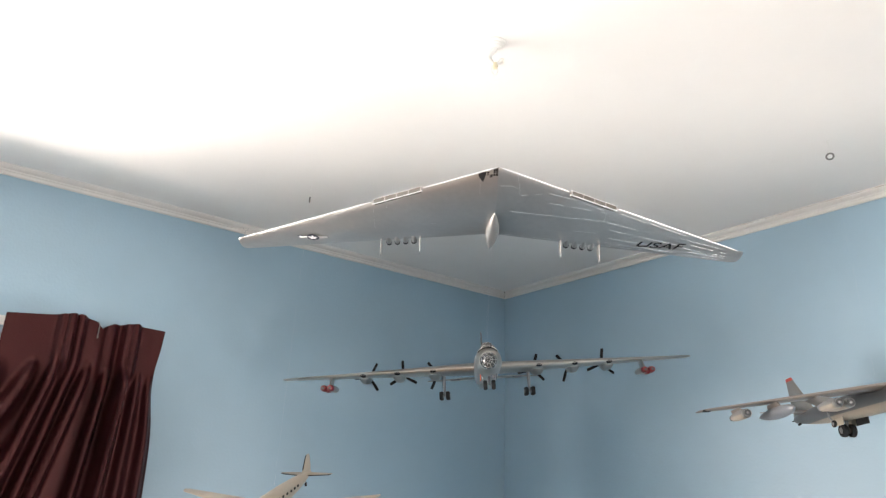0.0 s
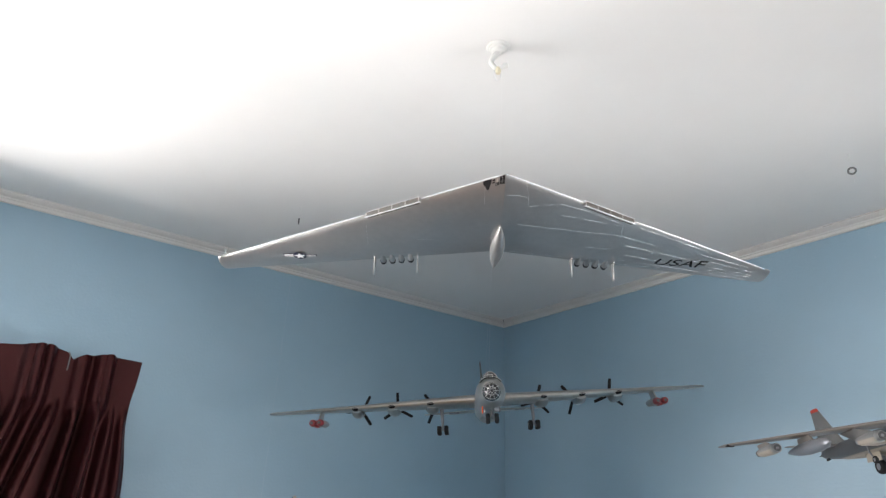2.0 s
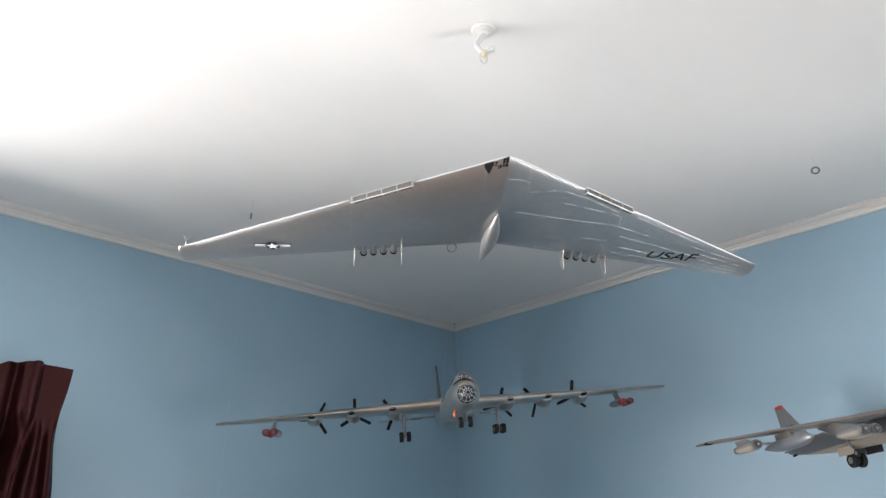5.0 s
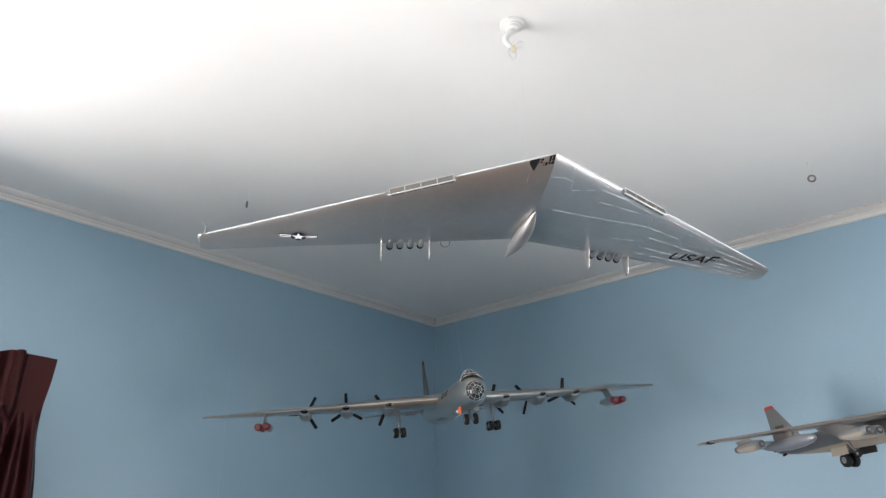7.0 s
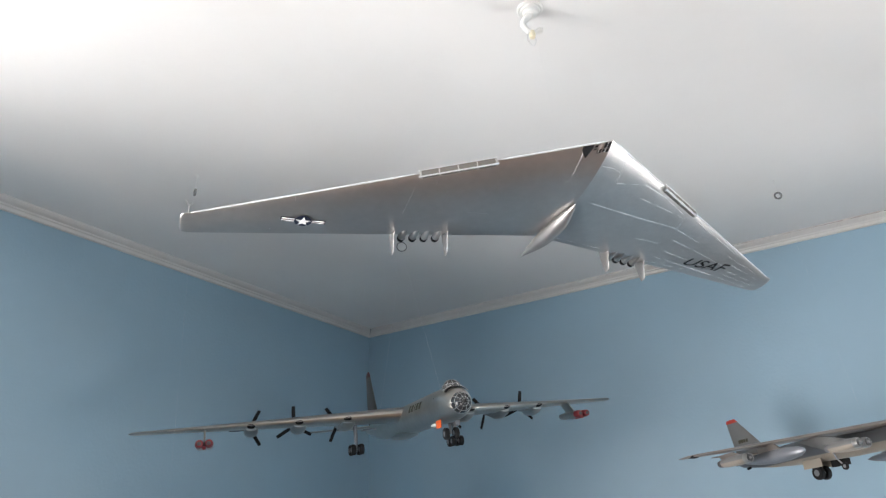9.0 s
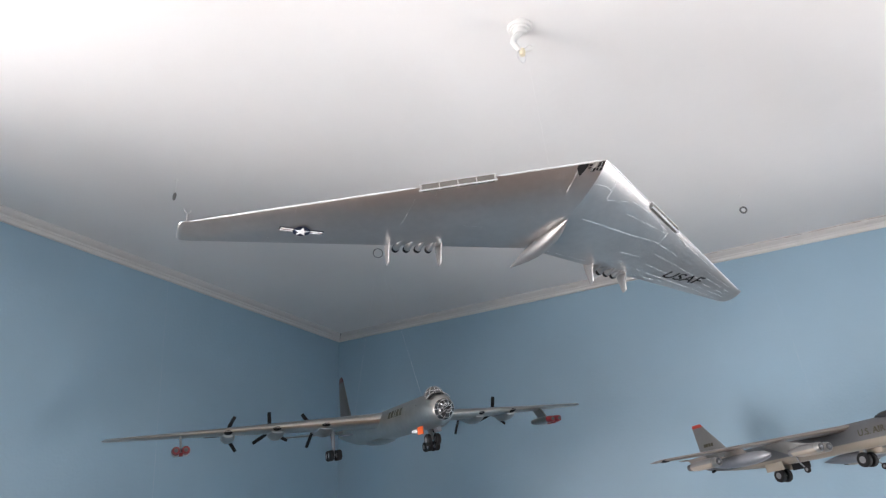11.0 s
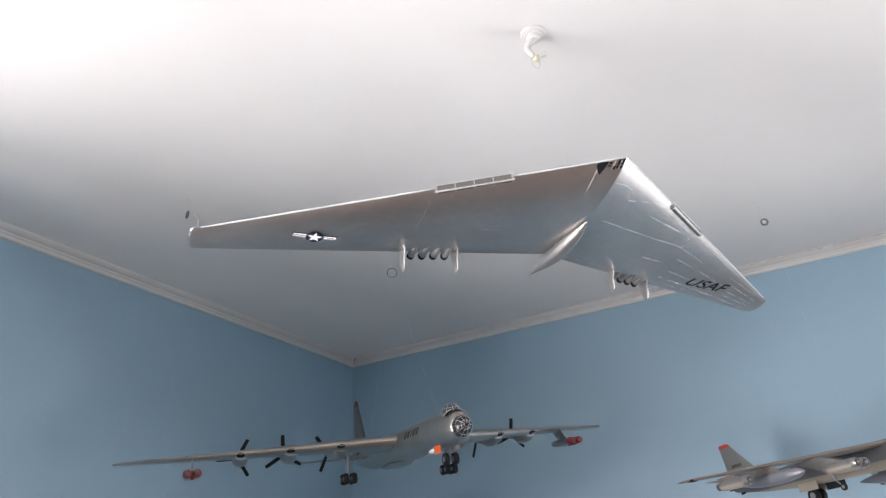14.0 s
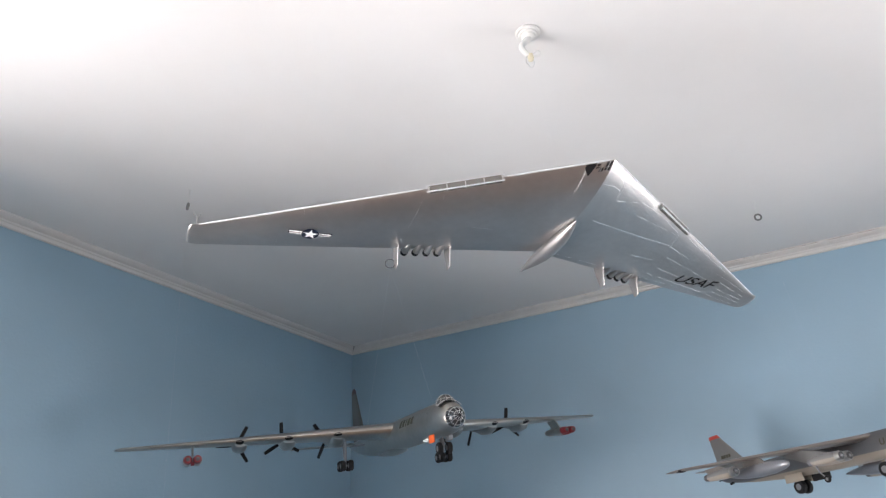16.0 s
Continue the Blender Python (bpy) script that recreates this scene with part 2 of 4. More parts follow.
def plaster_ceiling():
    n = 60
    xs = [XB - T] + [XB + (XR - XB) * k / n for k in range(n + 1)] + [XR + T]
    ys = [YB - T] + [YB + (YL - YB) * k / n for k in range(n + 1)] + [YL + T]
    bm = bmesh.new()
    low = [[bm.verts.new((x, y, CEIL - sag(x, y))) for y in ys] for x in xs]
    for a, b in zip(low, low[1:]):
        for k in range(len(ys) - 1):
            bm.faces.new((a[k], a[k + 1], b[k + 1], b[k]))
    rim = [r[0] for r in low] + low[-1][1:] + [r[-1] for r in reversed(low[:-1])] + low[0][-2:0:-1]
    top = [bm.verts.new((v.co.x, v.co.y, CEIL + 0.1)) for v in rim]
    for k in range(len(rim)):
        j = (k + 1) % len(rim)
        bm.faces.new((rim[k], rim[j], top[j], top[k]))
    bm.faces.new(top)
    return tagged(link("ceiling", bm, M_CEIL, sharp=40), "white painted plaster ceiling, slightly uneven", "ceiling", kind="structure")


plaster_ceiling()


def wall_boxes(win, m, x0, x1):
    """A wall round an opening, in the opening's own axes."""
    _, w, h = win
    z = m.translation.z
    return [(x0, -w / 2, 0, T, -z, CEIL - 0.03 - z), (w / 2, x1, 0, T, -z, CEIL - 0.03 - z), (-w / 2, w / 2, 0, T, -z, 0), (-w / 2, w / 2, 0, T, h, CEIL - 0.03 - z)]


wn1 = slab("wall_north", wall_boxes(WIN1, WIN1[0], XB + 0.33, XR + 0.33), M_WALL, "light blue painted wall with a window", "wall")
wn1.matrix_world = WIN1[0]
wn2 = slab("wall_east", wall_boxes(WIN2, WIN2[0], -0.42 - YL - T, -0.42 - YB + T), M_WALL, "light blue painted wall with a window", "wall")
wn2.matrix_world = WIN2[0]
slab("wall_south", [(XB, XR, YB - T, YB, 0, CEIL - 0.03)], M_WALL, "light blue painted wall", "wall")
slab("wall_west", [(XB - T, XB, YB - T, YL + T, 0, CEIL - 0.03)], M_WALL, "light blue painted wall", "wall")


def cornice(name, along, a0, a1, m0, m1):
    """Moulded cornice: (out from the wall, down from the ceiling) profile, mitred at both ends."""
    prof = [(0.0, 0.0515), (0.0035, 0.0515), (0.0052, 0.0500), (0.0062, 0.0450), (0.0085, 0.0432), (0.0092, 0.0408), (0.0112, 0.0398), (0.0150, 0.0392),
            (0.0188, 0.0372), (0.0212, 0.0342), (0.0218, 0.0300), (0.0218, 0.0220), (0.0, 0.0220)]
    bm = bmesh.new()
    rings = []
    steps = 24
    for k in range(steps + 1):
        s = k / steps
        r = []
        for d, h in prof:
            a = a0 + d * m0 + (a1 - d * m1 - a0 - d * m0) * s
            r.append((a, YL - d, CEIL - h) if along == 'x' else (XR - d, a, CEIL - h))
        rings.append(r)
    loft(bm, rings)
    return tagged(link(name, bm, M_TRIM, sharp=25), "narrow moulded off-white plaster cornice", "cornice", kind="structure")


cornice("trim_1", 'x', XB, XR, 0, 1)
trim_2 = cornice("trim_2", 'y', YB, YL, 0, 1)


def crack(parent):
    """A broken dark shrinkage gap between the cornice and the ceiling."""
    bm = bmesh.new()
    y = 1.36
    while y > 0.35:
        ln = random.uniform(0.015, 0.06)
        pts = [(XR - 0.0219 - random.uniform(0, 0.0008), y - ln * k / 5, CEIL - 0.0338) for k in range(6)]
        tube(bm, pts, [random.uniform(0.0002, 0.0006) * (1.5 - y) for _ in pts], 5)
        y -= ln + random.uniform(0.0, 0.02)
    part("gap", bm, M_MAROON, parent, "thin dark shrinkage crack")
    bm = bmesh.new()
    tube(bm, [(XR - 0.0226, YL - 0.0226, CEIL - 0.033), (XR - 0.0218, YL - 0.0218, CEIL - 0.0365), (XR - 0.0160, YL - 0.0160, CEIL - 0.0395), (XR - 0.0060, YL - 0.0060, CEIL - 0.0480)], [0.0014, 0.0008, 0.0005, 0.0003], 6)
    part("corner_joint", bm, M_SHADE, parent, "dark open mitre in the corner")


crack(trim_2)


def window(name, win):
    m, w, h = win
    e = new(name)
    e.matrix_world = m
    tagged(e, "white framed window letting in daylight", "window", kind="structure")
    f, x0, x1, y0, y1 = 0.05, -w / 2, w / 2, 0.14, 0.19
    for nm, q in (("window_frame", (x0, x1, y0, y1, h - f, h)), ("window_frame", (x0, x1, y0, y1, 0, f)),
                  ("window_frame", (x0, x0 + f, y0, y1, f, h - f)), ("window_frame", (x1 - f, x1, y0, y1, f, h - f)),
                  ("mullion", (-0.025, 0.025, y0, y1, f, h - f))):
        bm = bmesh.new()
        box(bm, *q, bevel=0.004)
        part(nm, bm, M_WHITE, e)
    for a, c in ((x0 + f, -0.025), (0.025, x1 - f)):
        bm = bmesh.new()
        box(bm, a, c, 0.163, 0.167, f, h - f)
        part("pane", bm, M_PANE, e).visible_shadow = False
    bm = bmesh.new()
    box(bm, x0 - 0.04, x1 + 0.04, -0.03, -0.004, -0.03, -0.004, bevel=0.004)
    part("window_sill", bm, M_WHITE, e)
    # unseen ledge outside, added to go with the lamp above it
    bm = bmesh.new()
    box(bm, x0 - 0.03, x1 + 0.03, 0.204, 0.44, -0.04, 0.0, bevel=0.006)
    part("added_ledge", bm, M_WHITE, e, "unseen white ledge added below the ledge lamp")


for k, win in enumerate((WIN1, WIN2)):
    window("window_%d" % (k + 1), win)
    bm = bmesh.new()
    box(bm, -win[1] / 2 - 0.6, win[1] / 2 + 0.6, 0.60, 0.62, -0.7, win[2] + 0.6)
    ob = tagged(link("backdrop_%d" % (k + 1), bm, M_OUT, smooth=False), "bright daylight outside the window", "sky", kind="structure")
    ob.matrix_world = win[0]


# ---- curtain ----
def curtain():
    e = empty("curtain", pose(0.59, 1.985, 2.05), "dark burgundy satin curtain with pinch pleats beside the window", "curtain")
    nu, nv = 150, 90
    x0, x1, top, bot = 0.447, 0.743, 2.052, 0.25
    bm = bmesh.new()
    rows = []
    pleats = ((0.545, 0.7), (0.560, 1.2), (0.577, 0.9), (0.630, 0.6), (0.640, 0.6), (0.668, 0.9), (0.682, 1.2))
    folds = ((0.455, -0.10, 0.025, 0.016), (0.519, -0.28, 0.013, 0.026), (0.554, -0.225, 0.0085, 0.036), (0.583, -0.20, 0.009, 0.016), (0.612, -0.22, 0.008, 0.022),
             (0.642, -0.10, 0.008, 0.018), (0.672, -0.06, 0.010, 0.036), (0.705, -0.05, 0.012, 0.012), (0.735, -0.03, 0.010, 0.010))
    tops = ((0.44, 0.50, 0.574, 0.606, 0.620, 0.636, 0.68, 0.743), (-0.011, -0.004, 0.004, -0.003, -0.016, -0.005, 0.001, -0.003))
    for j in range(nv + 1):
        v = (j / nv) ** 1.5
        z = top - v * (top - bot)
        d = top - z
        row = []
        for i in range(nu + 1):
            u = i / nu
            x = x0 + u * (x1 - x0)
            head = max(0.0, min(1.0, (d - 0.085) / 0.05))
            head = head * head * (3 - 2 * head)
            y = 0.0
            for k, (p, dy) in enumerate(pleats):
                s = x - p
                y -= (1 - head) * 0.020 * math.exp(-(s / 0.0075) ** 2) * dy
            for c, slope, wd, amp in folds:
                g = max(0.0, d - 0.07)
                s = x - c - slope * g
                wd2 = wd * (0.55 + 0.75 * min(1.0, g / 0.45))
                ridge = math.exp(-abs(s / wd2) ** 1.7)
                y -= head * 2.3 * amp * ridge * (0.75 + 0.25 * math.sin(7 * d + 40 * c))
            y += 0.0025 * noise.noise(Vector((x * 22, d * 9, 1.3)))
            # loose folds in the flat parts of the header
            y += 0.003 * math.sin((x - x0) * 38) * (1 - head)
            z2 = z + float(np.interp(x, *tops)) * max(0.0, 1 - d / 0.25)
            flare = (u - 0.5) * 0.10 * max(0.0, d - 0.08) ** 0.8 * 0.45 - 0.012 * math.exp(-((d - 0.12) / 0.07) ** 2) * (1 if u > 0.85 else 0) * (u - 0.85) / 0.15
            if u < 0.2:
                flare -= 0.050 * min(1.0, max(0.0, d - 0.10) / 0.25) * (0.2 - u) / 0.2
            row.append(bm.verts.new((x + flare - 0.59, y, z2 - 2.05)))
        rows.append(row)
    for a, b in zip(rows, rows[1:]):
        for k in range(nu):
            bm.faces.new((a[k], a[k + 1], b[k + 1], b[k]))
    ob = part("cloth", bm, M_CURT, e, sharp=180)
    so = ob.modifiers.new("thickness", 'SOLIDIFY')
    so.thickness, so.offset = 0.0025, 1
    bm = bmesh.new()
    tube(bm, [(0.022, -0.004, -0.035), (0.022, -0.006, -0.008), (0.020, 0.002, 0.0), (0.018, 0.006, -0.012)], 0.0012)
    part("curtain_hook", bm, M_EYE, e, "small dull metal curtain hook")
    bm = bmesh.new()
    box(bm, -1.75, 0.12, 0.058, 0.072, -0.022, -0.004, bevel=0.003)
    rail = part("curtain_rail", bm, M_TRIM, e, "off-white curtain rail")
    for x in (-1.6, -0.7, 0.08):
        bm = bmesh.new()
        box(bm, x - 0.008, x + 0.008, 0.072, 0.095, -0.018, -0.008, bevel=0.002)
        part("bracket", bm, M_TRIM, rail)


curtain()


# ---- ceiling hooks ----
def screw_eye(x, y, drop, r, axis, label, wire=0.0017):
    e = empty("screw_eye", pose(x, y, CEIL - sag(x, y)), label, "ceiling hook", "hooks in the ceiling")
    bm = bmesh.new()
    tube(bm, [(0, 0, 0.0), (0.0012, 0.0008, -0.5 * drop), (0, 0, -drop)], [0.0006, 0.0003, 0.0004], 8)
    part("stem", bm, M_PLASTIC, e)
    # added mound in ceiling paint, only there to cast shadows at the screw
    bm = bmesh.new()
    loft(bm, [[(r * math.cos(2 * math.pi * k / 18), r * math.sin(2 * math.pi * k / 18), z) for k in range(18)] for r, z in ((0.0032, 0.0), (0.0026, -0.0006), (0.0014, -0.0016), (0.0006, -0.0020))])
    part("shadow_mound", bm, M_CEIL, e, "small mound added to cast a shadow round the screw")
    bm = bmesh.new()
    ring(bm, (0, 0, -drop - r), axis, r, wire)
    part("eye", bm, M_EYE, e)
    return e


screw_eye(0.949, 1.769, 0.0265, 0.0054, (0.90, -0.42, 0), "dull zinc screw eye in the white ceiling")
screw_eye(1.577, 0.919, 0.0265, 0.0058, (0.9, 0.3, 0.1), "dull zinc screw eye in the ceiling by the wall")
screw_eye(1.396, 1.648, 0.0045, 0.0105, (0.75, 0.6, 0), "wide wire ring hook in the ceiling corner", 0.0009)


def swag_hook():
    e = empty("ceiling_hook", pose(0.926, 1.118, CEIL), "white plastic swag hook on a round ceiling plate", "ceiling hook")
    bm = bmesh.new()
    n = 32
    loft(bm, [[(r * math.cos(2 * math.pi * k / n), r * math.sin(2 * math.pi * k / n), z) for k in range(n)]
              for r, z in ((0.0165, 0.0), (0.0165, -0.002), (0.0150, -0.0036), (0.0128, -0.0038), (0.0120, -0.0056), (0.0096, -0.0060), (0.0085, -0.0085), (0.0060, -0.010))])
    part("base_plate", bm, M_PLASTIC, e)
    s = Vector((-0.47, 0.88, 0)).normalized()
    bm = bmesh.new()
    pts, rad = [], []
    for k in range(15):
        a = k / 14
        off = 0.0085 * math.sin(a * math.pi) ** 1.5 + 0.0035 * a
        pts.append((s.x * off + 0.001 * a, s.y * off, -0.008 - 0.030 * a))
        rad.append(0.0048 - 0.0016 * a)
    tube(bm, pts, rad, 12)
    part("arm", bm, M_PLASTIC, e)
    bm = bmesh.new()
    q = Vector((0.52, -0.85, 0)).normalized()
    tube(bm, [Vector(pts[-1]), Vector(pts[-1]) + q * 0.007 + Vector((0, 0, 0.001)), Vector(pts[-1]) + q * 0.013 + Vector((0, 0, 0.004)), Vector(pts[-1]) + q * 0.0165 + Vector((0, 0, 0.0035))],
         [0.0032, 0.0028, 0.0046, 0.0036], 10)
    part("hook_tip", bm, M_PLASTIC, e)
    bm = bmesh.new()
    p = Vector(pts[-1]) + q * 0.003 + Vector((0, 0, -0.002))
    loft(bm, [[(p.x + r * math.cos(2 * math.pi * k / 14), p.y + r * math.sin(2 * math.pi * k / 14), p.z + z) for k in range(14)]
              for r, z in ((0.001, 0.006), (0.0036, 0.0045), (0.0042, 0.0), (0.0036, -0.0045), (0.001, -0.006))])
    part("bead", bm, M_BEAD, e, "cream plastic bead")
    bm = bmesh.new()
    tube(bm, [p + q * -0.006 + Vector((0, 0, 0.002)), p + q * -0.0065 + Vector((0, 0, -0.008)), p + q * -0.002 + Vector((0, 0, -0.0165)),
              p + q * 0.001 + Vector((0, 0, -0.0165)), p + q * 0.004 + Vector((0, 0, -0.010)), p + q * 0.003 + Vector((0, 0, -0.003))], 0.0005, 6)
    part("wire_loop", bm, M_CHROME, e, "thin bent wire loop")


swag_hook()


def thread(parent, a, b, r=0.00004):
    """A nylon line from a world point to a point of the parent's own axes."""
    bm = bmesh.new()
    a = parent.matrix_world.inverted() @ Vector(a)
    tube(bm, [a, Vector(b)], r, 5)
    part("hanging_thread", bm, M_THREAD, parent, "clear nylon hanging line")


# ---- flying wing ----
SWEEP, HALF = 0.548, 0.360


def fw_section(x):
    a = min(1.0, abs(x) / HALF)
    return -SWEEP * abs(x), 0.167 + (0.037 - 0.167) * a, 0.0, 0.188 + (0.155 - 0.188) * a


def fw_point(x, y, off=0.0003):
    """A point on the underside at a plan position."""
    yle, ch, z, t = fw_section(x)
    c = min(0.999, max(0.0, (yle - y) / ch))
    return Vector((x, y, z - lean(c, t) * ch - off))


def fw_chord(x, c, off=0.0003, up=False):
    yle, ch, z, t = fw_section(x)
    d = lean(c, t) * ch + off
    return Vector((x, yle - c * ch + (off if c < 0.02 else 0), z + d if up else z - d))


def flying_wing():
    e = empty("model_aircraft", pose(0.8517, 1.0301, 2.1250, 8.11, 0.36, 141.74) @ pose(-0.002, 0.010, 0.001, 0, -0.4, 0) @ Matrix.Scale(1.02, 4),
              "silver flying wing model hanging on a thread below the ceiling", "model airplane", "model aircraft in the room corner")
    for s in (1, -1):
        sec = []
        for x in (0.0, 0.03, 0.09, 0.16, 0.25, 0.345, HALF):
            yle, ch, z, t = fw_section(x)
            sec.append((s * x, yle, ch, z, t))
        yle, ch, z, t = fw_section(HALF)
        for dx, f in ((0.004, 0.99), (0.008, 0.95), (0.0105, 0.87), (0.0118, 0.74), (0.0124, 0.50)):
            sec.append((s * (HALF + dx), yle - ch * (1 - f) * 0.5 - dx * SWEEP * 0.3, ch * f, z, t * (1.0 if f > 0.8 else 0.92)))
        half = part("wing_half", wing(sec, 26, shape=lean), M_FW, e, sharp=60)
        # bright strip that stands in for the leading edge's highlight, broken by the intake
        for xa, xb in ((0.004, 0.092), (0.164, 0.362)):
            bm = bmesh.new()
            tube(bm, [(s * (xa + (xb - xa) * k / 12), -SWEEP * (xa + (xb - xa) * k / 12) + 0.0002, 0.0) for k in range(13)], [0.0004] + [0.0009] * 11 + [0.0005], 8)
            part("edge_highlight", bm, M_FW_EDGE, half, "bright strip standing in for the leading edge highlight")
        # air intake let into the leading edge
        x0, x1 = 0.096, 0.160
        d = Vector((s * 1.0, -SWEEP, 0)).normalized()
        nrm = Vector((s * SWEEP, 1.0, 0)).normalized()
        base = Vector((s * x0, -SWEEP * x0 + 0.0015, -0.0015))
        ln = (x1 - x0) * math.sqrt(1 + SWEEP ** 2)

        def slotbox(bm, a0, a1, n0, n1, z0, z1):
            p = [base + d * a + nrm * m_ + Vector((0, 0, z)) for a in (a0, a1) for m_ in (n0, n1) for z in (z0, z1)]
            v = [bm.verts.new(q) for q in p]
            for f in ((0, 1, 3, 2), (4, 6, 7, 5), (0, 4, 5, 1), (2, 3, 7, 6), (0, 2, 6, 4), (1, 5, 7, 3)):
                bm.faces.new([v[k] for k in f])
            return bm
        intake = part("air_intake", slotbox(bmesh.new(), 0.001, ln - 0.001, -0.0045, 0.0002, -0.0028, 0.0033), M_B36D, e, "four-cell jet air intake")
        for z0, z1, n1 in ((-0.0032, -0.0028, 0.0006), (0.0034, 0.0039, 0.0008)):
            bm = slotbox(bmesh.new(), -0.002, ln + 0.002, -0.0015, n1, z0, z1)
            bmesh.ops.bevel(bm, geom=list(bm.edges), offset=0.00015, segments=1, affect='EDGES')
            part("lip", bm, M_FW_EDGE, intake, "bright intake lip")
        for k in range(5):
            a = k * ln / 4
            part("divider", slotbox(bmesh.new(), a - 0.0006, a + 0.0006, -0.0040, 0.0006, -0.0030, 0.0036), M_FW, intake)
        # jet pipes between the fins
        for k in range(4):
            x = s * (0.1105 + 0.0122 * k)
            yle, ch, z, t = fw_section(x)
            te = yle - ch
            bm = bmesh.new()
            tube(bm, [(x, te + 0.018, -0.0030), (x, te + 0.009, -0.0028), (x, te - 0.003, -0.0022), (x, te - 0.0050, -0.0021)], [0.0016, 0.0034, 0.0038, 0.0036], 14)
            pipe = part("jet_pipe", bm, M_FW, e)
            bm = bmesh.new()
            tube(bm, [(x, te - 0.0022, -0.0023), (x, te - 0.0062, -0.0021)], [0.0042, 0.0039], 14)
            part("nozzle", bm, M_DARK, pipe, "black nozzle")
        for x in (0.1010, 0.1580):
            yle, ch, z, t = fw_section(x)
            te = yle - ch
            bm = wing([(-0.0250, te + 0.003, 0.006, s * x, 0.10), (-0.0242, te + 0.0045, 0.009, s * x, 0.12), (-0.010, te + 0.008, 0.0150, s * x, 0.13), (-0.003, te + 0.012, 0.0200, s * x, 0.10),
                       (0.010, te + 0.014, 0.022, s * x, 0.09), (0.042, te + 0.004, 0.014, s * x, 0.08)], 10, vertical=True)
            part("fin", bm, M_FW_SOFT, e, "small silver vertical fin", sharp=60)
        # worn panel seams under the wing, made bright to carry their glints
        port = (((0.031, 0.19), (0.067, 0.08), (0.102, 0.06), (0.144, 0.08)), ((0.069, 0.19), (0.108, 0.15), (0.146, 0.11)), ((0.020, 0.42), (0.059, 0.38), (0.099, 0.33), (0.144, 0.25), (0.203, 0.25)),
                ((0.110, 0.57), (0.143, 0.52)), ((0.159, 0.39), (0.207, 0.39), (0.276, 0.41)), ((0.164, 0.60), (0.238, 0.60)), ((0.161, 0.76), (0.215, 0.76), (0.279, 0.77), (0.347, 0.84)),
                ((0.161, 0.91), (0.221, 0.85)), ((0.019, 0.93), (0.086, 0.91)), ((0.148, 0.09), (0.149, 0.27)), ((0.027, 0.06), (0.029, 0.18)), ((0.003, 0.15), (0.017, 0.12), (0.026, 0.12)),
                ((0.277, 0.03), (0.275, 0.17)), ((0.262, 0.18), (0.342, 0.14)), ((0.279, 0.49), (0.346, 0.47)), ((0.285, 0.62), (0.348, 0.63)), ((0.170, 0.05), (0.272, 0.06)), ((0.024, 0.01), (0.026, 0.06)), ((0.280, 0.30), (0.345, 0.30)))
        starboard = (((0.161, 0.12), (0.162, 0.55)), ((0.143, 0.08), (0.142, 0.13)), ((0.099, 0.53), (0.076, 0.57)), ((0.022, 0.04), (0.021, 0.20)), ((0.268, 0.01), (0.267, 0.10)), ((0.285, 0.72), (0.286, 0.97)))
        keep = port if s < 0 else starboard
        for r in keep:
            bm = bmesh.new()
            p = []
            for (xa, ca), (xb, cb) in zip(r, r[1:]):
                m_ = max(2, int(abs(xb - xa) / 0.006) + 2, int(abs(cb - ca) / 0.03) + 2)
                p += [fw_chord(s * (xa + (xb - xa) * k / m_), ca + (cb - ca) * k / m_, 0.0) for k in range(m_)]
            p.append(fw_chord(s * r[-1][0], r[-1][1], 0.0))
            broken = []
            run = []
            for q in p:
                if len(run) > 2 and random.random() < 0.07:
                    broken.append(run)
                    run = []
                    continue
                run.append(q)
            broken.append(run)
            for run in broken:
                if len(run) > 1:
                    tube(bm, run, [random.uniform(0.00006, 0.00025) * (1.0 if s < 0 else 0.6) for _ in run], 5)
            part("panel_seam", bm, M_SEAM, half, "worn panel seam, made bright for its glints")
    # bombardier glazing beside the nose: a dark pane, a barred strip and a dark wedge
    def pane(x0, x1, c_top, c_low, nx=6, nc=5):
        g = bmesh.new()
        grid = []
        for i in range(nx + 1):
            f = i / nx
            lo = c_low(f)
            grid.append([g.verts.new(fw_chord(x0 + (x1 - x0) * f, c_top + (lo - c_top) * (j / nc) ** 1.3, 0.0005)) for j in range(nc + 1)])
        for i in range(nx):
            for j in range(nc):
                g.faces.new((grid[i][j], grid[i + 1][j], grid[i + 1][j + 1], grid[i][j + 1]))
        return g
    gl = part("nose_glazing", pane(0.0008, 0.0062, 0.003, lambda f: 0.060 - 0.008 * f), M_DARK, e, "dark nose glazing with bare frames")
    part("pane", pane(0.0150, 0.0240, 0.004, lambda f: 0.022 + 0.062 * max(0.0, 1 - abs(f - 0.35) / (0.35 if f < 0.35 else 0.65))), M_DARK, gl)
    for x0, x1, c0, c1 in ((0.0070, 0.0105, 0.034, 0.058), (0.0112, 0.0140, 0.010, 0.020), (0.0112, 0.0142, 0.026, 0.034)):
        part("pane", pane(x0, x1, c0, lambda f: c1), M_DARK, gl)
    for xa, ca, xb, cb in ((0.0035, 0.004, 0.0037, 0.057), (0.0085, 0.004, 0.0095, 0.056), (0.0008, 0.036, 0.0062, 0.034)):
        bm = bmesh.new()
        tube(bm, [fw_chord(xa + (xb - xa) * k / 5, ca + (cb - ca) * k / 5, 0.0005) for k in range(6)], 0.00022, 5)
        part("frame_bar", bm, M_FW, gl)
